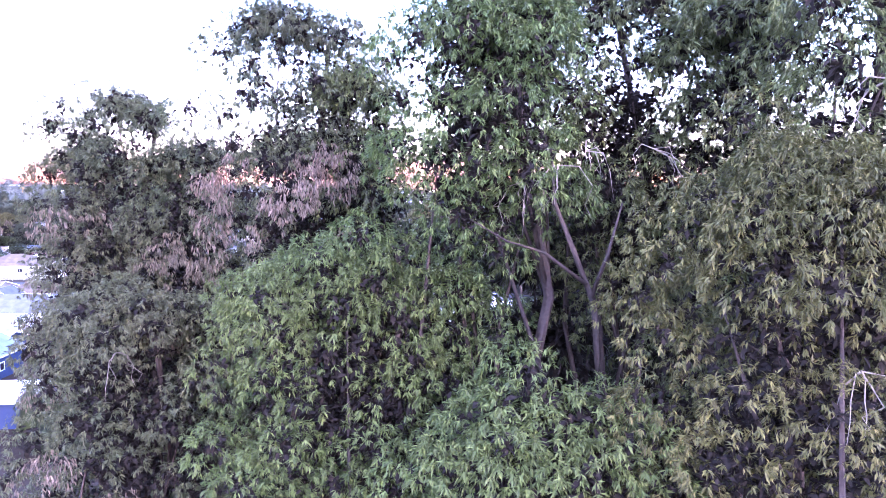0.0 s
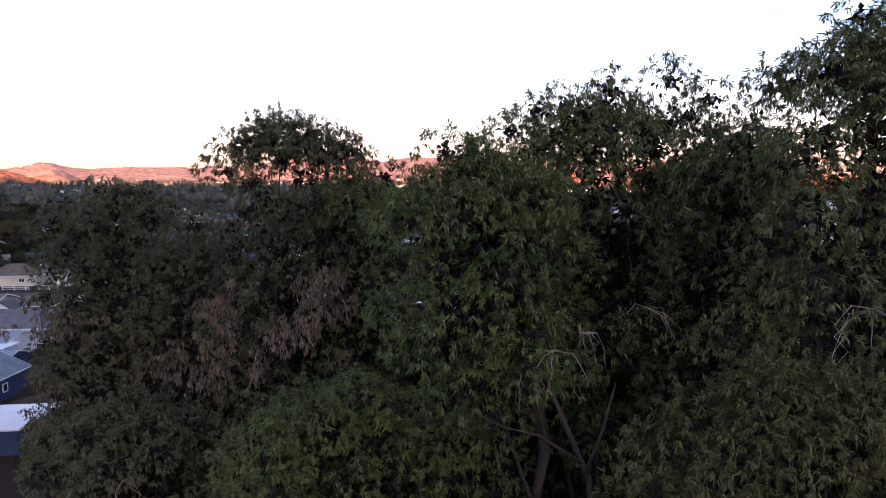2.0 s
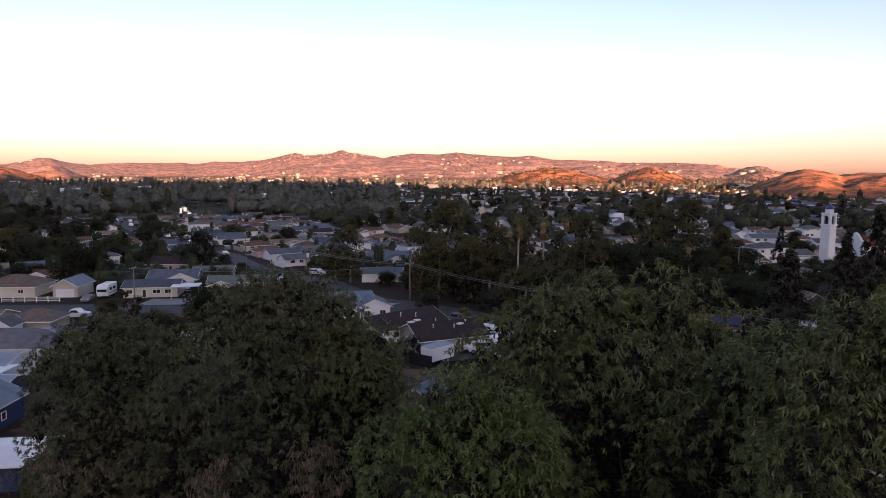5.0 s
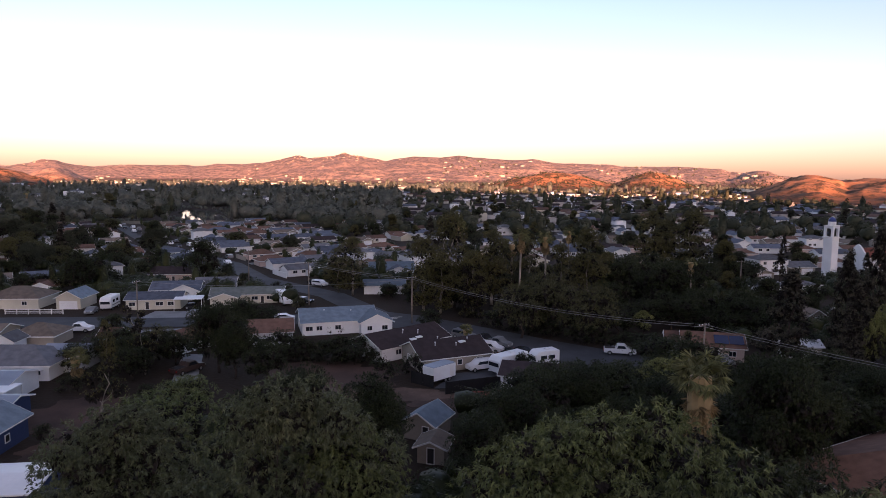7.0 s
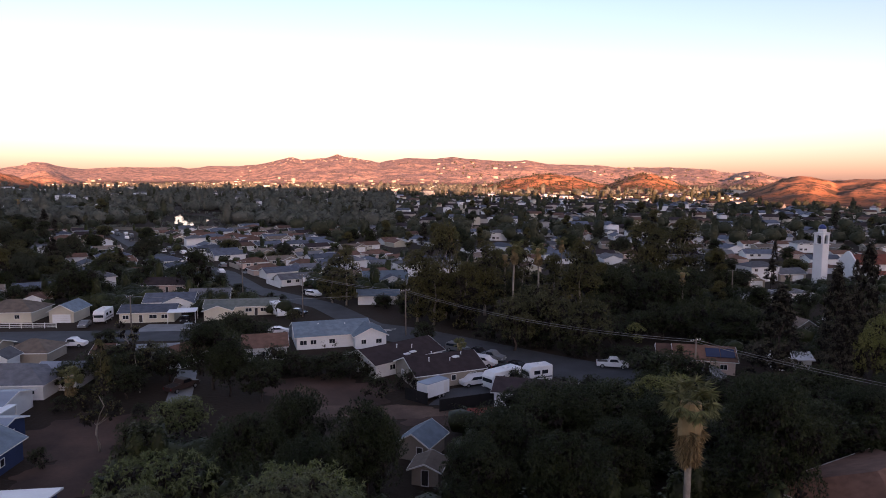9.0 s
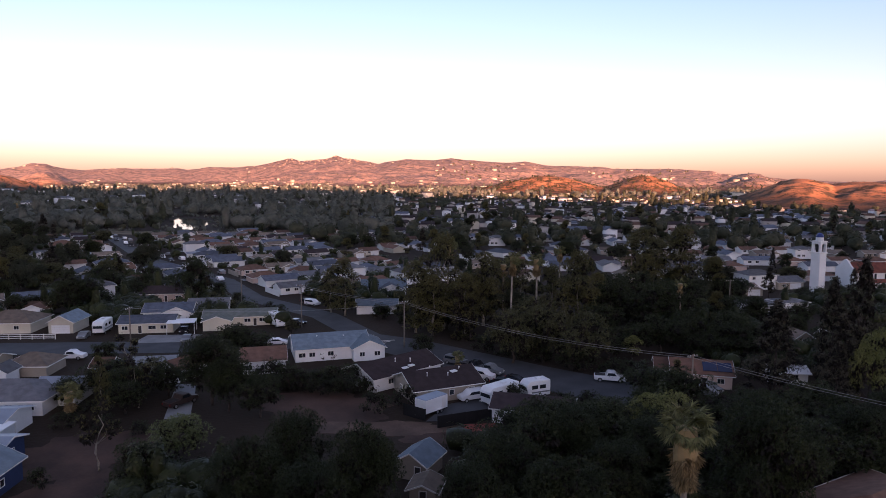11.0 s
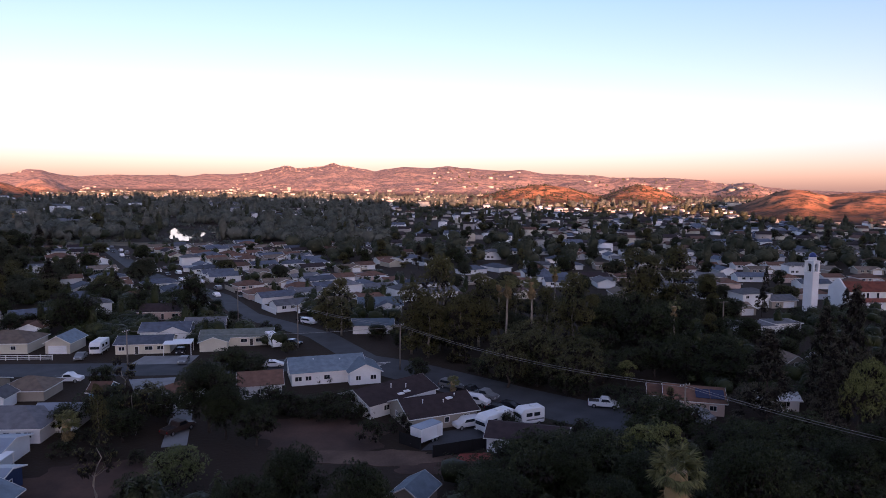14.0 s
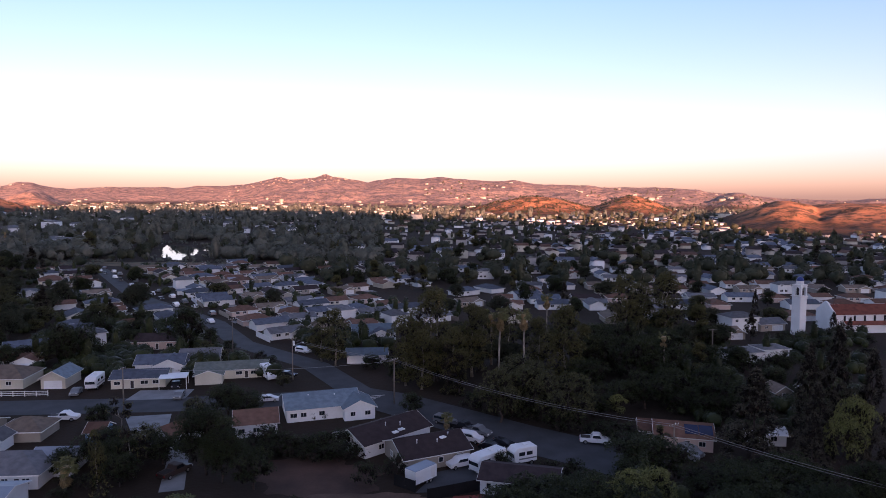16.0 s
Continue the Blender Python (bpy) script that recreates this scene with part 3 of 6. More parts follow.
tall_tree(4.8, 12.9, 26.5, 18.5, 2.7, 2.4, 90, 14, "broad tall tree with a ragged leafy crown", extra=((2.6, 12.6, 25.3, 0.6), (2.2, 12.6, 24.8, 0.6), (3.0, 12.4, 25.7, 0.55), (2.4, 12.3, 24.3, 0.6), (7.0, 12.4, 24.6, 0.65), (7.3, 12.5, 24.0, 0.65), (6.7, 12.3, 24.0, 0.6), (4.4, 12.5, 26.1, 0.55), (3.6, 12.6, 25.8, 0.55), (6.2, 12.6, 25.9, 0.55), (3.0, 12.6, 25.0, 0.7), (3.9, 12.0, 24.8, 0.7), (6.9, 12.2, 25.4, 0.6), (5.4, 12.4, 26.2, 0.6)), twigs=((4.6, 10.5, 22.4),))
tall_tree(6.9, 8.8, 27.0, 15.0, 1.6, 1.7, 90, 15, "tall dark tree with dense hanging foliage", leaf=0.10, extra=((6.6, 8.5, 26.4, 0.5), (7.0, 8.6, 25.9, 0.55), (6.2, 8.3, 25.8, 0.55), (5.9, 8.2, 25.0, 0.55), (5.7, 8.0, 24.0, 0.55), (7.2, 8.4, 26.5, 0.5), (6.6, 8.0, 25.4, 0.55), (7.5, 8.2, 26.2, 0.55)), twigs=((6.2, 7.4, 23.0), (6.7, 7.6, 22.0)))
tall_tree(0.0, 10.8, 21.4, 15.5, 3.0, 1.9, 60, 16, gap=0.95, leaf=0.10, label="low bushy tree with fresh green leaf sprays", mat=LEAF_FRESH, extra=((0.1, 10.2, 21.1, 0.5), (0.3, 10.3, 20.3, 0.6), (-2.1, 10.8, 19.5, 0.5), (-1.2, 10.2, 18.9, 0.6), (1.0, 10.2, 19.0, 0.6)))
tall_tree(5.4, 7.4, 22.9, 16.5, 2.2, 1.4, 50, 17, gap=1.0, leaf=0.082, label="leafy tree with yellowish drooping leaf sprays", mat=LEAF_YELLOW, extra=((4.9, 7.9, 22.6, 0.5), (5.3, 7.4, 22.0, 0.55), (4.5, 7.4, 21.0, 0.5), (5.0, 6.1, 20.9, 0.4), (3.6, 7.6, 20.6, 0.5), (6.4, 6.4, 21.6, 0.5)), twigs=((6.3, 6.4, 20.4), (5.6, 6.6, 20.0)))
tall_tree(-5.4, 13.8, 20.2, 11.0, 2.8, 2.2, 60, 18, "dull green tree with dry hanging sprays", mat=LEAF_DULL, extra=((-4.6, 13.0, 19.4, 0.6), (-5.8, 12.8, 19.3, 0.6), (-6.6, 12.9, 18.5, 0.6)), dry=12, twigs=((-4.9, 12.4, 18.6),))
tall_tree(2.6, 8.0, 19.9, 15.5, 2.0, 1.3, 40, 19, gap=1.15, leaf=0.10, label="bushy lower tree with mid-green leaves", mat=LEAF_FRESH)

tall_tree(-9.2, 19.4, 23.6, 13.0, 1.5, 1.6, 50, 21, "thin tree with drooping dull green leaves", mat=LEAF_DULL, dry=8)
tall_tree(-5.1, 17.0, 23.5, 13.0, 1.7, 1.6, 60, 22, "slender tree with dull drooping leaves", mat=LEAF_DULL, dry=14)
tall_tree(-0.7, 15.6, 25.1, 16.0, 1.5, 1.6, 60, 23, "leafy tree standing close to its taller neighbour", mat=LEAF)
tall_tree(6.2, 11.0, 25.7, 17.0, 1.5, 1.5, 60, 24, "leafy tree between two broad crowns", mat=LEAF)

# the second row of the grove
# dark oak leaf right of x = -2 paints the shade seen through front gaps
for k, (x, y, top, low, w) in enumerate(((-9.6, 25, 22.4, 8, 3.4), (-5.0, 26, 21.5, 8, 3.4), (-3.2, 21, 23.8, 9, 2.8), (0.8, 24, 17.5, 7, 3.4), (5.5, 19.5, 22.5, 9, 3.4), (10.5, 18, 23.0, 9, 3.6), (15.0, 17.5, 22.5, 9, 3.4), (13.0, 27, 18.5, 7, 4.0), (5.0, 28, 17.0, 6, 4.0), (1.4, 14.6, 21.3, 10, 2.0), (3.6, 14.2, 21.6, 10, 2.0), (8.6, 13.8, 21.4, 9, 2.6), (-2.6, 17.8, 20.6, 8, 2.6), (6.4, 14.6, 21.4, 10, 2.0))):
    tall_tree(x, y, top, low, w, w * 0.8, 34, 140 + k, "leafy tree in the second row of the grove", mat=OAK if x > -2 else (LEAF, OAK)[k % 2], size=(0.7, 1.2), leaf=0.19, back=True)

# models for the trees further off
OAK_M = [tree_model("oak", 7.0, 4.0, 0.6, 34, 0.26, 30, 30 + k, OAK, droop=0.2, size=(0.8, 1.5)) for k in range(3)]
BROAD_M = [tree_model("broad_oak", 12.0, 5.2, 1.2, 74, 0.25, 34, 36 + k, OAK, droop=0.3, size=(1.0, 1.9), r0=0.34, core=26) for k in range(2)]
OLIVE_M = [tree_model("olive_tree", 7.0, 3.6, 0.4, 34, 0.22, 40, 40 + k, OLIVE, droop=0.5) for k in range(2)]
EUC_M = [tree_model("gum_tree", 17.0, 4.6, 2.0, 60, 0.32, 27, 50 + k, EUC, BARK_PALE, droop=0.9, shape="column", size=(0.8, 1.7), r0=0.35, core=9) for k in range(3)]
CYP_M = [tree_model("cypress", 9.0, 1.5, 0.4, 30, 0.28, 24, 60 + k, EUC, droop=-0.5, shape="column", size=(0.5, 0.9)) for k in range(1)]
CONE_M = [tree_model("conifer", 16.0, 4.6, 1.0, 80, 0.27, 32, 65 + k, CONIFER, droop=1.0, shape="cone", size=(0.8, 1.5), r0=0.3) for k in range(2)]
LIME_M = [tree_model("lime_green_tree", 8.0, 3.0, 1.6, 26, 0.22, 46, 70, LIME, droop=0.2)]
SHRUB_M = [tree_model("shrub", 2.6, 1.9, 0.1, 14, 0.16, 50, 75 + k, OAK, droop=0.2, size=(0.5, 0.9), r0=0.08) for k in range(2)]
GREEN_M = [tree_model("bushy_tree", 5.0, 3.2, 0.3, 34, 0.20, 44, 80, LEAF, droop=0.5)]
SPARSE_M = [tree_model("sparse_tree", 8.5, 2.4, 2.5, 16, 0.22, 14, 85, EUC, BARK_PALE, droop=0.9, size=(0.4, 0.8), r0=0.16)]
PALM_M = [fan_palm("fan_palm", 15.0, 90, 34, 1.3, 1.2, 0.2), fan_palm("skirted_palm", 15.6, 91, 40, 2.3, 3.2, 0.40), fan_palm("small_palm", 5.0, 92, 30, 1.5, 0.8, 0.22)]
MODELS = [m for k in (OAK_M, BROAD_M, OLIVE_M, EUC_M, CYP_M, CONE_M, LIME_M, SHRUB_M, GREEN_M, SPARSE_M, PALM_M) for m in k]
HEIGHTS = {"oak": 7.0, "broad_oak": 12.0, "olive_tree": 7.0, "gum_tree": 17.0, "cypress": 9.0, "conifer": 16.0, "lime_green_tree": 8.0, "shrub": 2.6, "bushy_tree": 5.0, "sparse_tree": 8.5, "fan_palm": 15.0, "skirted_palm": 15.6, "small_palm": 5.0}
plant_count = [0]


def plant(models, x, y, h, wide=None, label="", group="trees among the houses"):
    """Stands a copy of a model at a spot, h metres high and as wide as asked."""
    k = plant_count[0]
    plant_count[0] += 1
    m = models[k % len(models)]
    base = m.name.split(".")[0]
    sz = h / HEIGHTS[base]
    s = sz * (wide or 1.0)
    ob = copy_thing(m, at(x, y, (k * 137.5) % 360, 0, s, sz))
    return tagged(ob, label or "dark leafy " + base.replace("_", " ") + " standing among the houses", "palm" if "palm" in base else "shrub" if base == "shrub" else "tree", group)


# ---- houses ----
TAKEN = []
def opening(parent, x, y, z, w, h, face, kind="window", trim=None):
    """A window or door set into a wall, facing front (-y), back, left (-x) or right."""
    turn = {"front": 0, "right": 90, "back": 180, "left": -90}[face]
    m = Matrix.Translation((x, y, z)) @ Matrix.Rotation(radians(turn), 4, "Z")
    bm = bmesh.new()
    t = 0.09
    for cx, cz, sx, sz in ((0, h / 2 - t / 2, w, t), (0, -h / 2 + t / 2, w, t), (-w / 2 + t / 2, 0, t, h - 2 * t), (w / 2 - t / 2, 0, t, h - 2 * t)) + (((0, 0, t * 0.6, h - 2 * t),) if kind == "window" and w > 1.0 else ()):
        box(bm, cx, -0.03, cz, sx, 0.14, sz)
    bmesh.ops.transform(bm, matrix=m, verts=bm.verts)
    ob = part({"window": "window", "door": "door", "garage": "garage_door"}[kind], bm, trim or TRIM_WHITE, parent)
    bm = bmesh.new()
    if kind == "garage":
        for k in range(4):
            box(bm, 0, -0.025, -h / 2 + t + (h - 2 * t) * (k + 0.5) / 4, w - 2 * t, 0.05, (h - 2 * t) / 4 - 0.03)
    else:
        box(bm, 0, -0.02, 0, w - 2 * t, 0.04, h - 2 * t)
    bmesh.ops.transform(bm, matrix=m, verts=bm.verts)
    part("pane" if kind == "window" else "door_leaf", bm, {"window": GLASS, "door": TRIM_DARK, "garage": METAL_WHITE}[kind], ob)
    return ob


def block(root, dx, dy, rz, L, W, eave, rise, wall, roof, hip=False, over=0.5, openings=(), trim=None, lift=0.0):
    """One wing of a house: walls with gables (or a hip), a roof slab with eaves, fascia boards and openings, ridge along x."""
    m = Matrix.Translation((dx, dy, 0)) @ Matrix.Rotation(radians(rz), 4, "Z")
    bm = bmesh.new()
    pts = [(-W / 2, -0.2), (W / 2, -0.2), (W / 2, eave)] + ([] if hip else [(0, eave + rise * 0.97)]) + [(-W / 2, eave)]
    prism(bm, pts, -L / 2, L / 2)
    bmesh.ops.transform(bm, matrix=m, verts=bm.verts)
    part("wall", bm, wall, root)
    s = rise / (W / 2)
    z0, t = eave - over * s, 0.16
    bm = bmesh.new()
    if hip:
        a, b = L / 2 + over, W / 2 + over
        rl = max(0.2, L / 2 - W / 2 * 0.95)
        lo = [bm.verts.new((x, y, z0 - t)) for x, y in ((-a, -b), (a, -b), (a, b), (-a, b))]
        hi = [bm.verts.new((x, y, z0)) for x, y in ((-a, -b), (a, -b), (a, b), (-a, b))]
        r = [bm.verts.new((x, 0, eave + rise)) for x in (-rl, rl)]
        bm.faces.new(lo[::-1])
        for i in range(4):
            bm.faces.new((lo[i], lo[(i + 1) % 4], hi[(i + 1) % 4], hi[i]))
        bm.faces.new((hi[0], hi[1], r[1], r[0]))
        bm.faces.new((hi[2], hi[3], r[0], r[1]))
        bm.faces.new((hi[1], hi[2], r[1]))
        bm.faces.new((hi[3], hi[0], r[0]))
    else:
        b, zt = W / 2 + over, eave + rise
        prism(bm, [(-b, z0), (0, zt), (b, z0), (b, z0 + t), (0, zt + t), (-b, z0 + t)], -L / 2 - over, L / 2 + over)
    bmesh.ops.transform(bm, matrix=m, verts=bm.verts)
    rf = part("roof", bm, roof, root)
    bm = bmesh.new()
    b = W / 2 + over
    if hip:
        for sy in (-1, 1):
            box(bm, 0, sy * (b + 0.02), z0 - t / 2, L + 2 * over + 0.08, 0.04, t + 0.05)
        for sx in (-1, 1):
            box(bm, sx * (L / 2 + over + 0.02), 0, z0 - t / 2, 0.04, 2 * b, t + 0.05)
    else:
        for sx in (-1, 1):
            x = sx * (L / 2 + over)
            prism(bm, [(-b, z0 - 0.05), (0, zt - 0.05), (b, z0 - 0.05), (b, z0 + t + 0.01), (0, zt + t + 0.01), (-b, z0 + t + 0.01)], x, x + sx * 0.05)
        for sy in (-1, 1):
            box(bm, 0, sy * (b + 0.02), z0 + t * 0.4, L + 2 * over, 0.04, t)
    bmesh.ops.transform(bm, matrix=m, verts=bm.verts)
    part("fascia", bm, trim or TRIM_WHITE, rf)
    R = Matrix.Rotation(radians(rz), 4, "Z")
    for kind, face, off, w, h, sill in openings:
        p = {"front": (off, -W / 2, 0), "back": (off, W / 2, 0), "left": (-L / 2, off, 0), "right": (L / 2, off, 0)}[face]
        ob = opening(root, p[0], p[1], sill + h / 2, w, h, face, kind)
        for o in (ob, *ob.children):
            o.data.transform(m)
    return rf


def pipes(parent, spots, mat=None):
    for x, y, z, h in spots:
        bm = bmesh.new()
        tube(bm, [(x, y, z - 0.3), (x, y, z + h)], [0.08, 0.08], 8)
        tube(bm, [(x, y, z + h), (x, y, z + h + 0.12)], [0.16, 0.14], 8)
        part("roof_vent", bm, mat or METAL_WHITE, parent)


def house(x, y, rz, label, blocks, group="houses of the neighbourhood", category="house", vents=()):
    """A house of one or more wings, in its own axes, turned and set on its plot."""
    root = new("house")
    for b in blocks:
        rf = block(root, **b)
    pipes(rf, vents)
    root.matrix_world = at(x, y, rz, 0, 0.88)
    TAKEN.append((x, y))
    return tagged(root, label, category, group)


def W(face, off, w=1.4, h=1.1, sill=1.0):
    return ("window", face, off, w, h, sill)


def D(face, off):
    return ("door", face, off, 1.0, 2.1, 0.0)


def G(face, off, w=4.8):
    return ("garage", face, off, w, 2.2, 0.0)


def B(L, Wd, eave, rise, wall, roof, dx=0, dy=0, rz=0, hip=False, over=0.5, openings=(), trim=None):
    return dict(dx=dx, dy=dy, rz=rz, L=L, W=Wd, eave=eave, rise=rise, wall=wall, roof=roof, hip=hip, over=over, openings=openings, trim=trim)


# ---- vehicles ----
def wheel(parent, x, y, r=0.36, w=0.24):
    bm = bmesh.new()
    tube(bm, [(x - w / 2, y, r), (x + w / 2, y, r)], [r, r], 16)
    t = part("wheel", bm, RUBBER, parent, bevel=0.02)
    bm = bmesh.new()
    tube(bm, [(x - w / 2 - 0.012, y, r), (x + w / 2 + 0.012, y, r)], [r * 0.6, r * 0.6], 12)
    part("rim", bm, RIM, t)


def vehicle(name, profile, glass, width, paint, wheels, label, category, x, y, rz, extra=None, r=0.36):
    """A vehicle from its side outline in (y, z), nose towards -y, with glass, wheels, lights."""
    root = new(name)
    bm = bmesh.new()
    prism(bm, profile, -width / 2, width / 2)
    part("body", bm, paint, root, bevel=0.07)
    if glass:
        bm = bmesh.new()
        prism(bm, glass, -width / 2 - 0.012, width / 2 + 0.012)
        part("side_window", bm, GLASS, root, bevel=0.02)
        ys = [p[0] for p in glass]
        zs = [p[1] for p in glass]
        f0, f1 = min(glass, key=lambda p: (p[0], p[1])), min((p for p in glass if p[1] > max(zs) - 0.05), key=lambda p: p[0])
        bm = bmesh.new()
        a, b = Vector((0, f0[0] - 0.10, f0[1] + 0.02)), Vector((0, f1[0] - 0.10, f1[1] - 0.02))
        v = [bm.verts.new(a + Vector((s * width * 0.44, 0, 0))) for s in (-1, 1)] + [bm.verts.new(b + Vector((s * width * 0.40, 0, 0))) for s in (1, -1)]
        f = bm.faces.new(v)
        bmesh.ops.solidify(bm, geom=[f], thickness=0.05)
        part("windscreen", bm, GLASS, root)
    y0, y1 = min(p[0] for p in profile), max(p[0] for p in profile)
    for s in (-1, 1):
        bm = bmesh.new()
        box(bm, s * width * 0.36, y0 - 0.0, 0.78, width * 0.2, 0.08, 0.16)
        part("headlight", bm, LIGHT_CLEAR, root)
        bm = bmesh.new()
        box(bm, s * width * 0.42, y1, 0.85, width * 0.1, 0.08, 0.2)
        part("tail_light", bm, LIGHT_RED, root)
    for wy in wheels:
        for s in (-1, 1):
            wheel(root, s * (width / 2 - 0.1), wy, r)
    if extra:
        extra(root)
    root.matrix_world = at(x, y, rz)
    return tagged(root, label, category, "parked vehicles")


def pickup(x, y, rz, paint, label):
    prof = [(-2.75, 0.4), (2.75, 0.4), (2.8, 1.15), (0.75, 1.18), (0.5, 1.85), (-0.75, 1.88), (-1.35, 1.22), (-2.65, 1.08)]
    glass = [(-1.15, 1.22), (0.55, 1.22), (0.4, 1.74), (-0.72, 1.76)]

    def bed(root):
        bm = bmesh.new()
        box(bm, 0, 1.75, 1.17, 1.5, 1.75, 0.06)
        part("load_bed", bm, TRIM_DARK, root)
    return vehicle("pickup_truck", prof, glass, 1.95, paint, (-1.75, 1.75), label, "pickup", x, y, rz, bed, 0.4)


def car(x, y, rz, paint, label):
    prof = [(-2.2, 0.3), (2.2, 0.3), (2.25, 0.9), (1.9, 1.0), (1.1, 1.45), (-0.35, 1.46), (-1.15, 0.98), (-2.15, 0.82)]
    glass = [(-0.95, 1.0), (1.55, 1.0), (1.0, 1.36), (-0.32, 1.37)]
    return vehicle("car", prof, glass, 1.8, paint, (-1.35, 1.35), label, "car", x, y, rz, None, 0.33)


def suv(x, y, rz, paint, label):
    prof = [(-2.3, 0.4), (2.3, 0.4), (2.35, 1.1), (2.1, 1.75), (-0.6, 1.78), (-1.2, 1.15), (-2.25, 1.05)]
    glass = [(-1.0, 1.15), (2.05, 1.15), (1.9, 1.62), (-0.58, 1.64)]
    return vehicle("car", prof, glass, 1.9, paint, (-1.45, 1.4), label, "car", x, y, rz, None, 0.37)


def box_truck(x, y, rz, label):
    prof = [(-3.2, 0.5), (3.2, 0.5), (3.2, 0.8), (-1.5, 0.8), (-1.5, 2.2), (-2.3, 2.2), (-2.7, 1.4), (-3.25, 1.25)]
    glass = [(-2.5, 1.4), (-1.65, 1.4), (-1.65, 2.0), (-2.25, 2.0)]

    def cargo(root):
        bm = bmesh.new()
        box(bm, 0, 0.95, 2.0, 2.3, 4.6, 2.35)
        part("cargo_box", bm, METAL_WHITE, root, bevel=0.05)
    return vehicle("box_truck", prof, glass, 2.1, CAR_WHITE, (-2.3, 2.0), label, "truck", x, y, rz, cargo, 0.4)


def cargo_trailer(x, y, rz, label):
    root = new("cargo_trailer")
    bm = bmesh.new()
    box(bm, 0, 0, 1.55, 2.4, 4.8, 2.1)
    part("body", bm, METAL_WHITE, root, bevel=0.06)
    bm = bmesh.new()
    box(bm, 0, 0, 2.64, 2.3, 4.7, 0.05)
    part("roof_sheet", bm, METAL_ROOF, root)
    bm = bmesh.new()
    box(bm, 1.215, 1.5, 1.5, 0.04, 0.8, 1.75)
    part("side_door", bm, TRIM_WHITE, root)
    bm = bmesh.new()
    box(bm, 0, 0, 0.55, 2.44, 4.84, 0.1)
    part("lower_rail", bm, TRIM_DARK, root)
    bm = bmesh.new()
    prism(bm, [(-3.5, 0.45), (-2.4, 0.4), (-2.4, 0.55), (-3.5, 0.58)], -0.08, 0.08)
    part("drawbar", bm, TRIM_DARK, root)
    for wy in (0.1, 0.95):
        for s in (-1, 1):
            wheel(root, s * 1.15, wy, 0.36)
            bm = bmesh.new()
            prism(bm, [(wy - 0.45, 0.62), (wy + 0.45, 0.62), (wy + 0.3, 0.86), (wy - 0.3, 0.86)], s * 1.1, s * 1.3)
            part("mudguard", bm, METAL_WHITE, root)
    root.matrix_world = at(x, y, rz)
    return tagged(root, label, "trailer", "parked vehicles")


def motorhome(x, y, rz, label, length=8.0):
    prof = [(-length / 2, 0.6), (length / 2, 0.6), (length / 2, 3.1), (-length / 2 + 0.4, 3.1), (-length / 2 - 0.3, 2.4), (-length / 2 - 0.1, 1.6)]

    def kit(root):
        for yy in (-length * 0.2, length * 0.15):
            bm = bmesh.new()
            box(bm, 0.0, yy, 2.1, 2.48, 1.1, 0.6)
            part("side_window", bm, GLASS, root)
        bm = bmesh.new()
        box(bm, 0, length * 0.1, 3.2, 0.8, 0.9, 0.28)
        part("roof_unit", bm, METAL_WHITE, root, bevel=0.06)
        bm = bmesh.new()
        box(bm, 0, 0.3, 1.25, 2.46, length * 0.8, 0.22)
        part("stripe", bm, CAR_GREY, root)
        bm = bmesh.new()
        box(bm, 0, -length / 2 - 0.12, 1.95, 2.0, 0.25, 0.7)
        part("windscreen", bm, GLASS, root)
    return vehicle("motorhome", prof, None, 2.4, METAL_WHITE, (-length * 0.33, length * 0.25), label, "motorhome", x, y, rz, kit, 0.4)


# ---- poles, fences, strips ----
def utility_pole(x, y, h, rz=0.0, lamp=False, transformer=False):
    root = new("utility_pole")
    bm = bmesh.new()
    tube(bm, [(0, 0, -0.3), (0, 0, h * 0.5), (0, 0, h)], [0.17, 0.14, 0.11], 9)
    part("pole", bm, WOOD_POLE, root, smooth=True)
    for z in (h - 0.35,):
        bm = bmesh.new()
        box(bm, 0, 0.12, z, 2.2, 0.1, 0.12)
        arm = part("crossarm", bm, WOOD_POLE, root)
        for k in (-1.0, -0.4, 0.4, 1.0):
            bm = bmesh.new()
            tube(bm, [(k, 0.12, z + 0.06), (k, 0.12, z + 0.26)], [0.05, 0.03], 7)
            part("insulator", bm, METAL_WHITE, arm)
    if transformer:
        bm = bmesh.new()
        tube(bm, [(0.38, 0, h - 2.0), (0.38, 0, h - 1.0)], [0.26, 0.26], 12)
        part("transformer", bm, METAL_WHITE, root, bevel=0.03)
    if lamp:
        bm = bmesh.new()
        tube(bm, [(0, 0, h - 2.2), (1.2, 0, h - 1.7), (2.4, 0, h - 1.6)], [0.05, 0.045, 0.04], 6)
        a = part("lamp_arm", bm, METAL_ROOF, root)
        bm = bmesh.new()
        box(bm, 2.6, 0, h - 1.62, 0.6, 0.28, 0.16)
        part("lamp_head", bm, METAL_WHITE, a, bevel=0.04)
    root.matrix_world = at(x, y, rz)
    return tagged(root, "weathered wooden utility pole beside the road", "utility pole", "utility poles")


def cable(a, b, sag, r=0.03):
    a, b = Vector(a), Vector(b)
    pts = [a.lerp(b, k / 24) - Vector((0, 0, sag * 4 * (k / 24) * (1 - k / 24))) for k in range(25)]
    bm = bmesh.new()
    tube(bm, pts, [r] * 25, 5)
    ob = part("overhead_cable", bm, WIRE)
    return tagged(ob, "thin grey overhead cable slung between poles", "cable", "overhead cables")


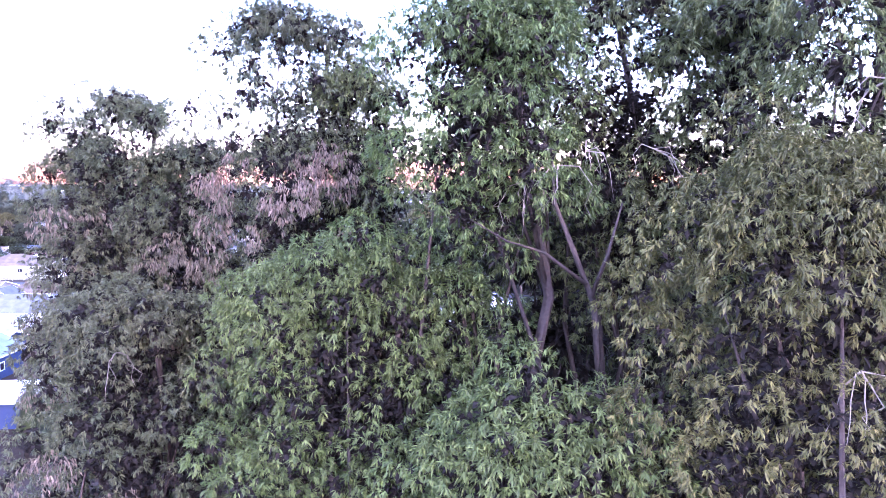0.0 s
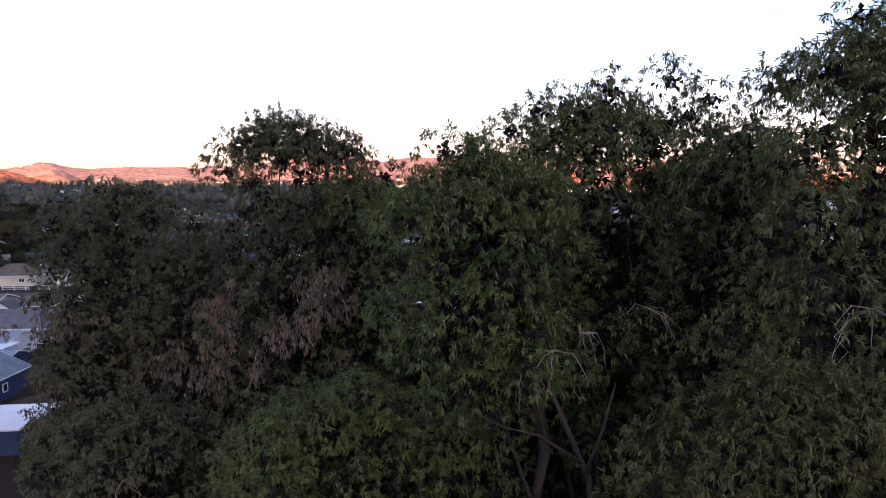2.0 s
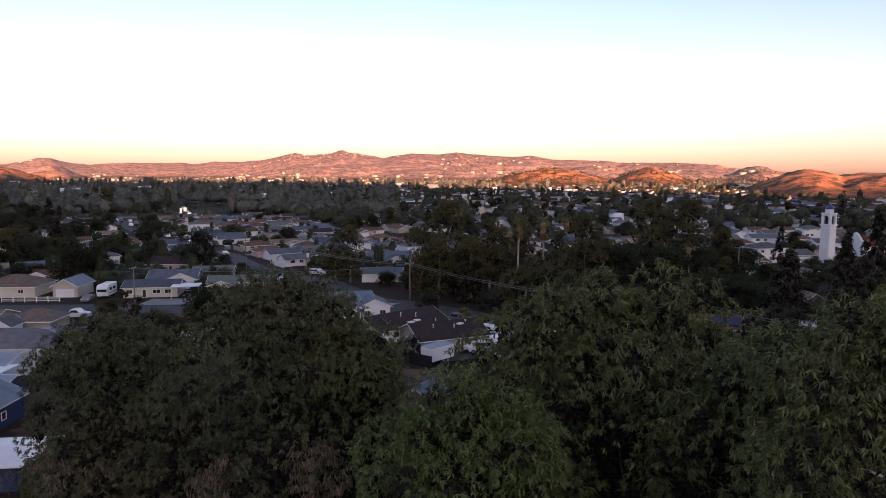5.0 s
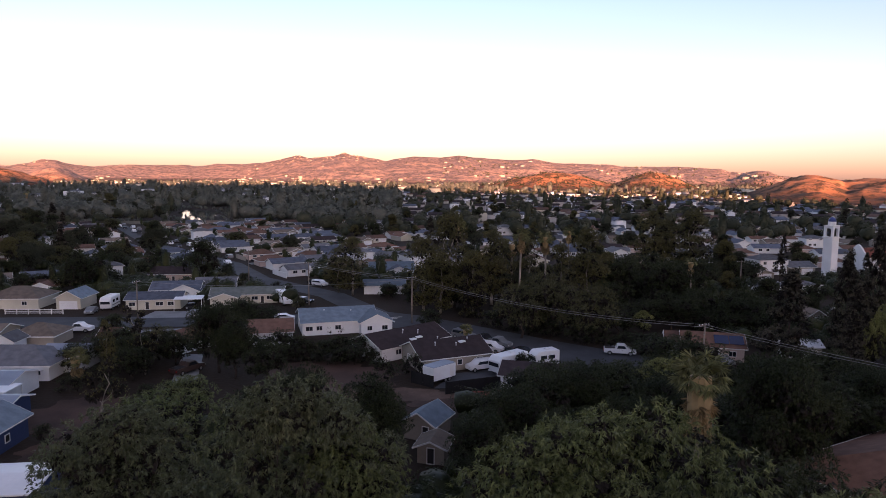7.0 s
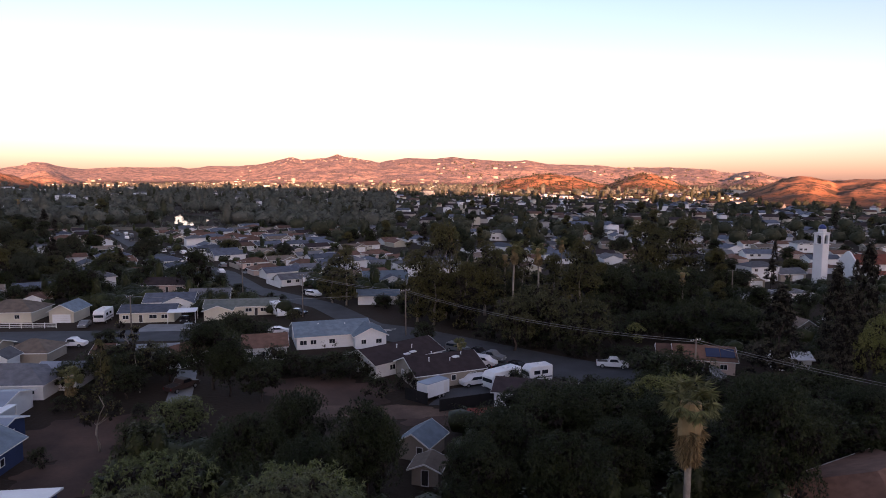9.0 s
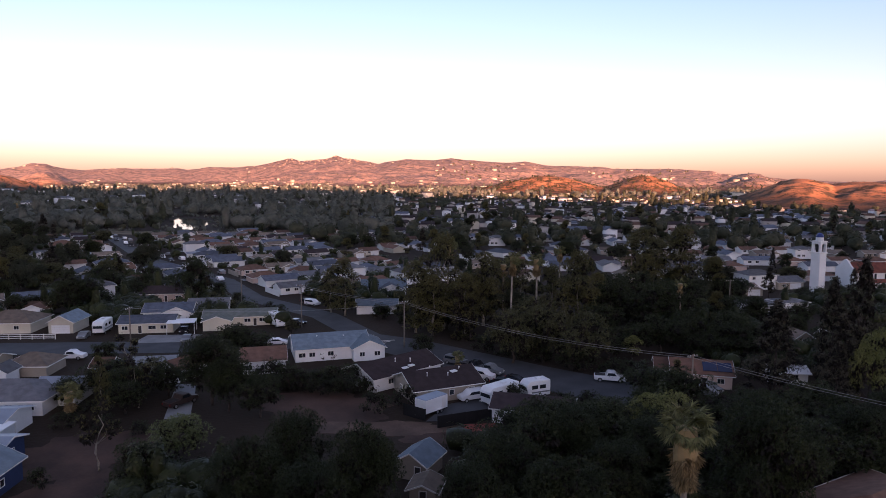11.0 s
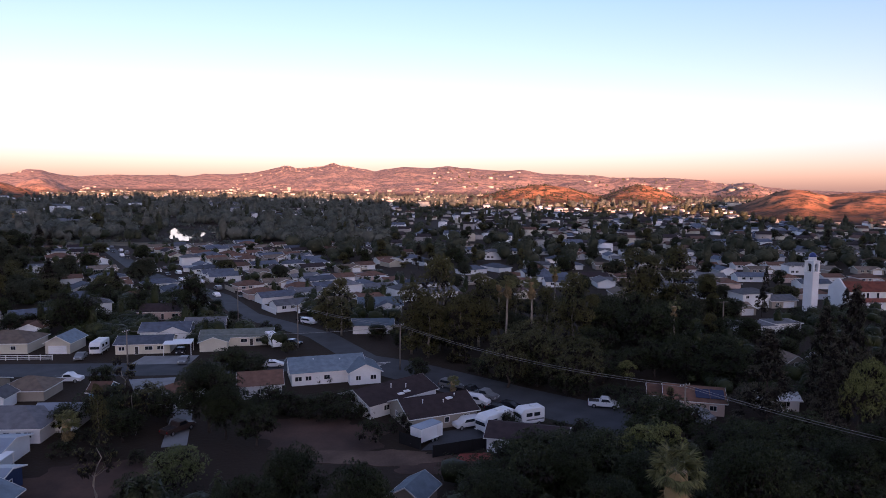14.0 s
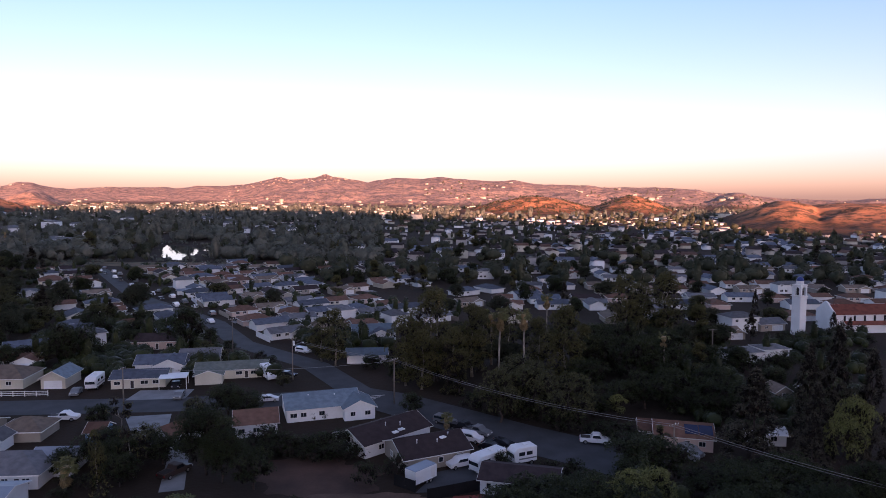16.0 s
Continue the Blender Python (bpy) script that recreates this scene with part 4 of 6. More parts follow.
def strip(name, pts, width, mat, z, label, category, thick=0.06):
    """A road or path along a centre line, as a slab."""
    bm = bmesh.new()
    rows = []
    pts = [Vector((*p, 0)) for p in pts]
    for i, p in enumerate(pts):
        d = (pts[min(i + 1, len(pts) - 1)] - pts[max(i - 1, 0)]).normalized()
        s = Vector((-d.y, d.x, 0)) * width / 2
        rows.append([bm.verts.new(p + s + Vector((0, 0, q))) for q in (z - thick, z)] + [bm.verts.new(p - s + Vector((0, 0, q))) for q in (z, z - thick)])
    for a, b in zip(rows, rows[1:]):
        for k in range(3):
            bm.faces.new((a[k], a[k + 1], b[k + 1], b[k]))
    return tagged(part(name, bm, mat), label, category, kind="structure")


def slab(name, corners, mat, z, label, category, kind="structure", thick=0.08):
    bm = bmesh.new()
    lo = [bm.verts.new((x, y, z - thick)) for x, y in corners]
    hi = [bm.verts.new((x, y, z)) for x, y in corners]
    bm.faces.new(hi)
    k = len(corners)
    for i in range(k):
        bm.faces.new((lo[i], lo[(i + 1) % k], hi[(i + 1) % k], hi[i]))
    return tagged(part(name, bm, mat), label, category, kind=kind)


def rail_fence(x0, y0, x1, y1, h, mat, label, rails=3, step=2.4, solid=False):
    root = new("fence")
    a, b = Vector((x0, y0, 0)), Vector((x1, y1, 0))
    n = max(1, round((b - a).length / step))
    rz = math.degrees(math.atan2(y1 - y0, x1 - x0))
    for k in range(n + 1):
        p = a.lerp(b, k / n)
        bm = bmesh.new()
        box(bm, p.x, p.y, h / 2, 0.13, 0.13, h + 0.1, rz)
        part("post", bm, mat, root)
    c = (a + b) / 2
    for k in range(1 if solid else rails):
        bm = bmesh.new()
        zz, hh = (h / 2, h) if solid else (h * (k + 0.75) / rails, 0.14)
        box(bm, c.x, c.y, zz, (b - a).length, 0.04, hh, rz)
        part("screen" if solid else "rail", bm, mat, root)
    return tagged(root, label, "fence")


# ---- roads and plots ----
strip("road", [(-160, 128), (-92, 136), (-55, 138.8), (-38, 141), (-19, 146)], 10, ASPHALT, 0.03, "grey asphalt street crossing the neighbourhood", "road")
strip("road", [(-19, 146.5), (-8, 141), (4, 131), (17, 120), (30, 110.5), (38, 103.5)], 13, ASPHALT, 0.04, "wide grey asphalt road", "road")
strip("road", [(-16, 148), (-30, 172), (-57, 198), (-76, 231), (-131, 293), (-205, 408)], 7.5, ASPHALT, 0.025, "long grey asphalt street running off between houses", "road")
slab("driveway", [(-61, 130.6), (-52.3, 132.4), (-46.5, 113.5), (-50.5, 113)], CONCRETE, 0.05, "pale concrete driveway", "driveway")
slab("driveway", [(-66, 141.5), (-53.5, 143), (-54, 150), (-66, 149)], CONCRETE, 0.05, "pale concrete forecourt", "driveway")
slab("driveway", [(-45, 113), (-41.5, 113), (-36.5, 97), (-40, 96)], CONCRETE, 0.045, "narrow concrete drive", "driveway")
slab("yard", [(-1.2, 95.8), (8.6, 96.8), (18, 105.5), (15, 110), (2, 103.4)], ASPHALT, 0.05, "dark paved yard with parked vehicles", "yard")
slab("red_ground_sheet", [(3.5, 91.6), (9.5, 92.6), (9, 95.2), (4.5, 94.6)], RED_EARTH, 0.06, "reddish ground sheet on the bare earth", "yard")


def patch(name, cx, cy, rx, ry, mat, z, label, category, seed):
    """A patch of ground with a wandering edge."""
    q = np.random.default_rng(seed).uniform(0, 6.3, 4)
    turn = [2 * math.pi * k / 64 for k in range(64)]
    wave = [1 + 0.16 * math.sin(2 * a + q[0]) + 0.10 * math.sin(5 * a + q[1]) + 0.06 * math.sin(11 * a + q[2]) + 0.04 * math.sin(19 * a + q[3]) for a in turn]
    return slab(name, [(cx + rx * w * math.cos(a), cy + ry * w * math.sin(a)) for a, w in zip(turn, wave)], mat, z, label, category)


patch("yard", -17.5, 102.0, 10.5, 8.0, DIRT, 0.03, "bare brown earth lot", "yard", 1)
patch("yard", -7.5, 93.0, 9.5, 3.2, DIRT_DRY, 0.035, "trodden pale earth along the lot", "yard", 2)
patch("yard", 2.0, 90.5, 6.0, 3.5, DIRT, 0.032, "bare brown earth before the fence", "yard", 3)
patch("yard", -45.0, 84.0, 10.0, 7.0, DIRT, 0.03, "bare brown earth lot", "yard", 4)
patch("yard", -40.0, 72.0, 7.0, 6.0, DIRT, 0.034, "bare brown earth lot", "yard", 5)
patch("meadow", -190.0, 432.0, 62.0, 13.0, DRY_GRASS, 0.03, "strip of dry grass before the pond", "meadow", 6)
patch("meadow", -330.0, 560.0, 60.0, 22.0, DRY_GRASS, 0.03, "dry grass clearing in the woods", "meadow", 7)
patch("meadow", -60.0, 560.0, 55.0, 20.0, DRY_GRASS, 0.03, "dry grass field among trees", "meadow", 8)
for k in range(3):
    slab("road_marking", [(-16 + 0.9 * k, 141.2 + 1.4 * k), (-11.5 + 0.9 * k, 142.6 + 1.4 * k), (-11.5 + 0.9 * k, 143.0 + 1.4 * k), (-16 + 0.9 * k, 141.6 + 1.4 * k)], PAINT_LINE, 0.06, "worn white paint on the asphalt", "road marking", thick=0.02)
rail_fence(-97, 144.0, -84.6, 144.8, 1.2, TRIM_WHITE, "white three-rail fence along the street")

# ---- the houses near the street ----
WALLS = dict(w=STUCCO_WHITE, c=STUCCO_CREAM, t=STUCCO_TAN, p=STUCCO_PINK)
house(-22.2, 134.2, 18, "white house with a blue-grey shingle roof", [
    B(16.5, 12, 2.9, 2.0, STUCCO_WHITE, ROOF_BLUE, openings=(W("front", -6.8, 1.6), W("front", -4.6, 1.4), W("left", -2.2, 1.2), W("left", 2.0), W("front", -0.5))),
    B(9.0, 7.0, 2.9, 1.6, STUCCO_WHITE, ROOF_BLUE, dx=7.7, dy=-4.3, rz=90, openings=(W("left", 1.6, 1.2), W("left", -1.8, 1.4)))], vents=((-3, -1.5, 4.4, 0.3), (3, -2, 4.2, 0.3)))
brown_roofed = house(0.3, 109.4, 25, "cream house with a dark brown shingle roof", [
    B(13.5, 10.5, 2.7, 2.0, STUCCO_TAN, ROOF_DARK, openings=(W("left", 1.5, 1.2), W("front", 0.5, 1.0), W("front", 4.5, 1.4), W("left", -2, 1.0))),
    B(17, 10, 2.7, 1.9, STUCCO_WHITE, ROOF_DARK, dx=-4.6, dy=11.8, rz=18, openings=(W("left", 1.0, 1.2), D("left", -2.4), W("front", -4.5, 1.4)))], vents=((-3, -2, 4.2, 0.5), (1, -2.5, 3.9, 0.5), (-1, 1.5, 4.4, 0.4), (4, -1, 4.4, 0.4), (-5, 9.5, 4.4, 0.4), (-2, 9, 4.2, 0.4)))
for x, y, z in ((-3.6, 7.6, 3.24), (-2.0, 8.4, 3.34), (2.6, -1.6, 4.3)):
    bm = bmesh.new()
    box(bm, x, y, z, 1.3, 0.9, 0.26, 18)
    part("skylight", bm, METAL_WHITE, brown_roofed, "pale raised skylight", bevel=0.04)
house(-32.6, 123.3, 16, "small white house with a brown shingle roof", [
    B(8.6, 9.6, 2.9, 1.7, STUCCO_WHITE, ROOF_BROWN, openings=(W("front", -3), W("front", 0), W("front", 3.2)))])
house(-45.0, 117.5, 62, "white garage with a brown roof", [B(9, 4.6, 2.7, 1.6, STUCCO_WHITE, ROOF_BROWN, openings=(W("left", 1.0, 0.9),))], category="garage")
house(-67.9, 154.6, 10, "long cream house with a dark slate roof and porch", [
    B(13.5, 8.5, 2.7, 1.3, STUCCO_CREAM, ROOF_NAVY, openings=(W("front", -5.2, 1.6), D("front", -1.5), W("front", 1.5, 2.0), W("front", 4.4, 1.8)))])
house(-86.8, 154.2, 4, "cream garage with a grey gable roof", [B(9, 6.2, 3.0, 1.7, STUCCO_CREAM, ROOF_BLUE, rz=90, openings=(G("left", 0, 4.6),))], category="garage")
house(-100.0, 154.5, 5, "beige house with a grey hipped roof", [B(14, 11, 3.0, 2.3, STUCCO_CREAM, ROOF_TAN, hip=True, openings=(W("front", 3.5, 1.4),))])
house(-68.5, 168.0, 10, "white house with a grey gabled roof", [
    B(13, 9, 2.7, 1.8, STUCCO_WHITE, ROOF_NAVY), B(8, 8, 2.7, 1.7, STUCCO_WHITE, ROOF_NAVY, dx=3.0, dy=-3, rz=90, openings=(W("left", 0, 2.0),)), B(11, 8, 2.8, 1.9, STUCCO_WHITE, ROOF_GREY, dx=10, dy=5, openings=(W("front", 2),))])
house(-49.0, 163.0, 12, "long low house with a green-grey roof", [
    B(19, 9, 2.6, 1.3, STUCCO_CREAM, ROOF_GREEN, openings=(W("front", 2, 1.8), W("front", 6, 1.8), D("front", 4))), B(9, 7, 2.6, 1.2, STUCCO_CREAM, ROOF_GREEN, dx=-5.5, dy=-5, rz=90)])
house(-79.5, 194.0, 6, "pinkish house with a long dark roof", [B(19, 9, 2.8, 1.8, STUCCO_PINK, ROOF_DARK, openings=(W("front", -4), D("front", 0), W("front", 4, 2.0)))])
house(-66.0, 101.5, 4, "white house with a grey hipped roof", [B(16, 11, 2.9, 2.1, STUCCO_WHITE, ROOF_GREY, hip=True, openings=(W("front", 2.5, 1.2), W("front", 6, 1.4), D("front", 4.5))), B(7, 7, 2.8, 1.5, STUCCO_WHITE, METAL_ROOF, dx=7.5, dy=3.0)])
house(-64.8, 90.0, 3, "low building with a metal roof", [B(15, 9, 2.8, 1.1, STUCCO_WHITE, METAL_ROOF, openings=(W("front", 5.0),))])
house(-57.8, 80.5, 2, "navy blue house with a flat pale roof", [B(12, 6, 2.9, 0.8, WALL_NAVY, METAL_ROOF, openings=(W("right", 0, 1.0),))])
house(-51.2, 72.0, 2, "navy blue house with a grey gable roof and white trim", [B(9, 7, 3.1, 1.7, WALL_NAVY, ROOF_BLUE, rz=90, openings=(W("left", 2.0, 0.9), W("front", 0, 1.0), W("left", -1.5, 1.0)))])
house(-42.5, 59.5, 8, "low building with a white metal roof", [B(14, 7, 2.8, 0.5, WALL_NAVY, METAL_WHITE)])
house(-59.5, 117.5, 4, "small blue house with a brown roof", [B(3.4, 5, 2.7, 1.2, WALL_BLUE, ROOF_BROWN, openings=(W("front", 0),))])
house(-74.0, 120.0, 4, "tan cottage with a hipped roof", [B(9, 8, 2.5, 1.8, STUCCO_TAN, ROOF_TAN, hip=True)])
house(-75.5, 113.5, 4, "small white gabled shed", [B(4.5, 4, 2.6, 1.2, STUCCO_WHITE, ROOF_GREY, rz=90, openings=(W("left", 0, 1.0),))], category="shed")
house(-85.0, 119.0, 4, "tan house with a low roof", [B(12, 9, 2.6, 1.4, STUCCO_TAN, ROOF_TAN, openings=(W("front", 3),))])
house(-1.4, 78.6, -24, "pale shed with a grey-blue roof", [B(5.4, 4.4, 2.5, 1.3, STUCCO_TAN, ROOF_BLUE, rz=90, openings=(D("left", -1.0),))], category="shed")
house(-0.4, 71.5, -12, "small tan shed with a shingle roof", [B(3.6, 3.4, 2.2, 0.7, STUCCO_TAN, ROOF_TAN, rz=90, openings=(D("left", 0),))], category="shed")
house(14.9, 97.6, -14, "white house with a dark low roof", [B(13, 8, 2.6, 1.3, STUCCO_WHITE, ROOF_DARK, openings=(W("front", -5, 0.9), W("front", -2.5, 0.9), W("left", 0, 1.0)))])
house(46.6, 116.2, -14, "tan house with a brown roof and solar panels", [B(11, 8, 2.8, 1.8, STUCCO_PINK, ROOF_BROWN, openings=(W("front", 3.4), D("front", 0.6), W("right", 0))), B(7, 6, 2.7, 1.4, STUCCO_TAN, ROOF_BROWN, dx=-5.0, dy=1.5, openings=(W("front", -1.5),))], vents=((-1.5, -1.2, 4.1, 0.35),))
suv(44.4, 108.6, 70, CAR_GREY, "grey car parked before the house with solar panels")
house(45.2, 63.5, 30, "house with a broad brown shingle roof", [B(21, 15, 3.4, 3.0, STUCCO_TAN, ROOF_BROWN, hip=True)], vents=((-2, -2, 4.8, 0.4), (2, -3, 4.5, 0.4), (4, -1, 5.2, 0.4)))
house(-18.0, 207.0, 10, "house with a blue-grey roof and deep porch", [B(15, 10, 2.8, 2.2, STUCCO_WHITE, ROOF_BLUE, openings=(W("front", 3, 2.5), W("front", -3, 2.0))), B(9, 8, 2.7, 1.6, STUCCO_WHITE, ROOF_NAVY, dx=2, dy=-4, rz=90, openings=(W("left", 0, 4.0),))])
house(-17.0, 178.0, 5, "low house with a pale grey roof", [B(12, 9, 2.6, 1.2, STUCCO_WHITE, ROOF_BLUE)])
house(104.0, 221.0, 14, "white two-storey house with a grey hipped roof", [B(12, 9, 5.6, 1.6, STUCCO_WHITE, ROOF_GREY, hip=True, openings=(W("front", -4), W("front", 0), W("front", 4), W("front", -4, 1.4, 1.1, 3.8), W("front", 0, 1.4, 1.1, 3.8), W("front", 4, 1.4, 1.1, 3.8))), B(11, 8, 2.8, 1.6, STUCCO_TAN, ROOF_GREY, dx=11, dy=-2, openings=(W("front", -3), G("front", 2)))])
house(86.0, 179.0, 10, "white block building with a flat pale roof", [B(11, 8, 3.2, 0.8, STUCCO_WHITE, ROOF_GREY, hip=True, openings=(G("front", 3, 3.0),)), B(9, 7, 2.8, 0.8, STUCCO_WHITE, ROOF_GREY, dx=13, dy=4, hip=True)])


def carport(x, y, rz, L, Wd, h, label):
    root = new("carport")
    bm = bmesh.new()
    box(bm, 0, 0, h, L, Wd, 0.14)
    part("roof", bm, METAL_WHITE, root)
    for sx in (-1, 1):
        for sy in (-1, 1):
            bm = bmesh.new()
            box(bm, sx * (L / 2 - 0.15), sy * (Wd / 2 - 0.15), h / 2 - 0.04, 0.12, 0.12, h - 0.06)
            part("post", bm, TRIM_WHITE, root)
    root.matrix_world = at(x, y, rz)
    tagged(root, label, "carport")


carport(-59.4, 152.0, 14, 6.2, 5.0, 2.7, "white flat-roofed carport beside the house")
carport(-60.8, 85.6, 3, 9.0, 4.0, 2.6, "ribbed white awning beside the low building")

# ---- the church ----
church = new("church")
block(church, **B(27, 8.5, 5.8, 2.6, STUCCO_WHITE, ROOF_RED, dx=0, dy=0, openings=[("window", "front", -10 + 3.6 * k, 1.0, 3.0, 2.4) for k in range(7)]))
block(church, **B(24, 3.4, 2.8, 0.8, STUCCO_WHITE, ROOF_RED, dx=1, dy=-5.6))
bm = bmesh.new()
prism(bm, [(-4.6, -0.2), (4.6, -0.2), (4.6, 6.4), (2.8, 7.6), (1.1, 9.2), (0, 9.7), (-1.1, 9.2), (-2.8, 7.6), (-4.6, 6.4)], -14.1, -13.5)
part("front_gable", bm, STUCCO_WHITE, church)
church.matrix_world = at(148.0, 223.0, 5)
tagged(church, "white church with a red tiled roof", "church")
TAKEN.extend(((143, 223), (153, 224), (160, 226)))

tower = new("bell_tower")
bm = bmesh.new()
box(bm, 0, 0, 6.4, 4.0, 4.0, 13.2)
part("shaft", bm, STUCCO_WHITE, tower, bevel=0.08)
bm = bmesh.new()
box(bm, 0, 0, 13.1, 4.8, 4.8, 0.35)
part("cornice", bm, TRIM_WHITE, tower, bevel=0.05)
for sx in (-1, 1):
    for sy in (-1, 1):
        bm = bmesh.new()
        box(bm, sx * 1.55, sy * 1.55, 14.9, 0.9, 0.9, 3.3)
        part("belfry_pier", bm, STUCCO_WHITE, tower, bevel=0.04)
for k in range(4):
    bm = bmesh.new()
    pts = [(-1.15, 16.6), (-1.15, 16.0)] + [(1.15 * math.cos(math.pi - math.pi * j / 8), 15.2 + 1.0 * math.sin(math.pi * j / 8)) for j in range(1, 8)] + [(1.15, 16.0), (1.15, 16.6)]
    prism(bm, pts, 1.6, 1.95)
    bmesh.ops.transform(bm, matrix=Matrix.Rotation(k * math.pi / 2, 4, "Z"), verts=bm.verts)
    part("belfry_arch", bm, STUCCO_WHITE, tower)
bm = bmesh.new()
box(bm, 0, 0, 14.6, 1.6, 1.6, 2.6)
part("belfry_core", bm, TRIM_DARK, tower)
bm = bmesh.new()
box(bm, 0, 0, 16.8, 4.3, 4.3, 0.4)
part("upper_cornice", bm, TRIM_WHITE, tower, bevel=0.05)
bm = bmesh.new()
tube(bm, [(0, 0, 17.0), (0, 0, 18.2)], [1.55, 1.5], 8)
part("drum", bm, STUCCO_WHITE, tower)
bm = bmesh.new()
tube(bm, [(0, 0, 18.2 + 1.45 * math.sin(a)) for a in (0, 0.4, 0.8, 1.15, 1.45)], [1.5 * math.cos(a) for a in (0, 0.4, 0.8, 1.15, 1.45)], 14)
part("dome", bm, DOME_BLUE, tower, "small blue tiled dome", smooth=True)
tower.matrix_world = at(120.2, 213.0, 26, 0, 0.78, 0.97)
tagged(tower, "white stucco bell tower with a blue dome", "tower")
TAKEN.append((121, 213))
house(168.0, 224.0, 5, "tan parish hall with a red tiled roof", [B(16, 11, 4.5, 2.6, STUCCO_TAN, ROOF_RED, rz=90, openings=(W("left", 0, 2.0),))])

# ---- vehicles ----
cargo_trailer(-0.5, 99.7, -43, "white enclosed cargo trailer with twin axles")
pickup(30.8, 116.2, 78, CAR_WHITE, "white pickup truck at the road edge")
pickup(-40.0, 102.5, 152, CAR_BROWN, "dark brown pickup truck with an open bed")
box_truck(-39.3, 159.5, 32, "white box truck parked by the street")
motorhome(10.4, 104.6, -48, "white motorhome with grey stripe in the yard", 6.4)
motorhome(16.4, 107.2, -66, "white travel trailer with grey stripe", 4.2)
suv(5.9, 105.6, -62, CAR_WHITE, "white van parked beside the motorhome")
suv(8.2, 117.2, 60, CAR_WHITE, "white off-road car on the roadside")
pickup(7.0, 122.8, 56, CAR_BLACK, "black pickup truck on the roadside")
car(11.6, 112.8, 60, CAR_BLACK, "black car on the roadside")
suv(46.0, 110.4, 30, CAR_GREY, "grey car parked before the house")
car(-3.0, 128.5, 60, CAR_GREY, "grey car beside the road")
car(-34.6, 141.0, 100, CAR_WHITE, "white car beside the house")
car(-79.0, 146.0, 12, CAR_GREY, "grey car on the driveway")
motorhome(-77.5, 151.5, 8, "white camper parked beside the garage", 6.0)
car(-58.8, 151.6, 14, CAR_BLACK, "black car beneath the carport")
car(-34.8, 161.0, 70, CAR_BLACK, "dark car parked behind the truck")
suv(-36.0, 186.0, 60, CAR_WHITE, "white car parked on bare earth")
car(-38.0, 189.0, 60, CAR_BLACK, "black car parked on bare earth")

pickup(-72.0, 128.6, 94, CAR_WHITE, "white pickup truck parked along the street")
car(-52.5, 112.0, 80, CAR_WHITE, "white van beside the blue house")
car(-55.0, 143.6, 8, CAR_GREY, "grey car on the forecourt")
suv(3.6, 126.6, 56, CAR_GREY, "grey off-road car at the road edge")
car(13.8, 114.6, 60, CAR_BLACK, "black car at the road edge")
pickup(9.6, 120.6, 56, CAR_GREY, "dark grey pickup truck at the road edge")

# ---- poles and cables ----
utility_pole(-7.2, 139.5, 10.0, 40, transformer=False)
utility_pole(-33.0, 158.0, 10.5, 30, lamp=True, transformer=True)
utility_pole(-62.5, 133.5, 9.5, 80)
utility_pole(-56.0, 186.0, 10.0, 30)
utility_pole(39.6, 101.0, 9.0, 30)
utility_pole(75.0, 172.0, 10.0, 10)
for dz in (0.0, 0.18):
    cable((-7.2, 139.5, 9.8 - dz * 2), (39.6, 101.0, 8.8 - dz * 2), 1.6)
    cable((39.6, 101.0, 8.8 - dz * 2), (90.0, 60.0, 7.6 - dz * 2), 1.6)
    cable((-7.2, 139.5, 9.7 - dz * 2), (-33.0, 158.0, 10.2 - dz * 2), 0.5)
cable((-62.5, 133.5, 9.3), (-7.2, 139.5, 9.4), 1.2)

# ---- trees ----
plant(BROAD_M, -35.0, 102.5, 11.6, 0.95, "dense dark round tree beside the driveway")
plant(BROAD_M, -31.5, 99.5, 9.0, 0.95)
plant(OAK_M, -57.0, 101.5, 5.0, 1.0)
plant(OAK_M, -47.2, 102.5, 6.2, 0.75)
plant(SPARSE_M, -57.5, 121.5, 7.5, 1.2)
plant(EUC_M, -49.5, 96.5, 9.5, 0.55)
plant(SHRUB_M, -44.8, 73.6, 2.4, 0.8, "small dry shrub on bare earth", "shrubs on the lot")
plant(SHRUB_M, -50.5, 97.0, 2.6, 1.2, "scrubby bush under the thin trees", "shrubs on the lot")
plant(SHRUB_M, -52.5, 92.0, 2.2, 1.2, "scrubby bush under the thin trees", "shrubs on the lot")
plant(SHRUB_M, -46.0, 91.0, 2.4, 1.3, "scrubby bush under the thin trees", "shrubs on the lot")
plant(SHRUB_M, -41.0, 90.0, 1.8, 1.2, "scrubby bush under the thin trees", "shrubs on the lot")
plant(SHRUB_M, -54.5, 97.5, 2.0, 1.2, "scrubby bush under the thin trees", "shrubs on the lot")
plant(OAK_M, -40.5, 132.0, 6.6, 1.3)
plant(EUC_M, -24.7, 172.0, 15.0, 1.1)
plant(EUC_M, -29.0, 176.0, 12.0, 1.2)
plant(EUC_M, -5.4, 153.0, 16.8, 1.1)
plant(EUC_M, 1.0, 157.0, 22.5, 1.0, "tallest ragged gum tree by the bend")
plant(EUC_M, 10.7, 161.0, 18.0, 1.1)
plant(EUC_M, -1.5, 150.0, 14.0, 1.2)
plant(EUC_M, 6.0, 152.0, 14.0, 1.2)
plant(CYP_M, 4.4, 146.0, 12.8, 1.0)
plant(CYP_M, 7.0, 145.5, 10.2, 1.1)
plant(OLIVE_M, 14.6, 127.5, 10.8, 0.9)
plant(OLIVE_M, 21.4, 129.0, 12.0, 0.95)
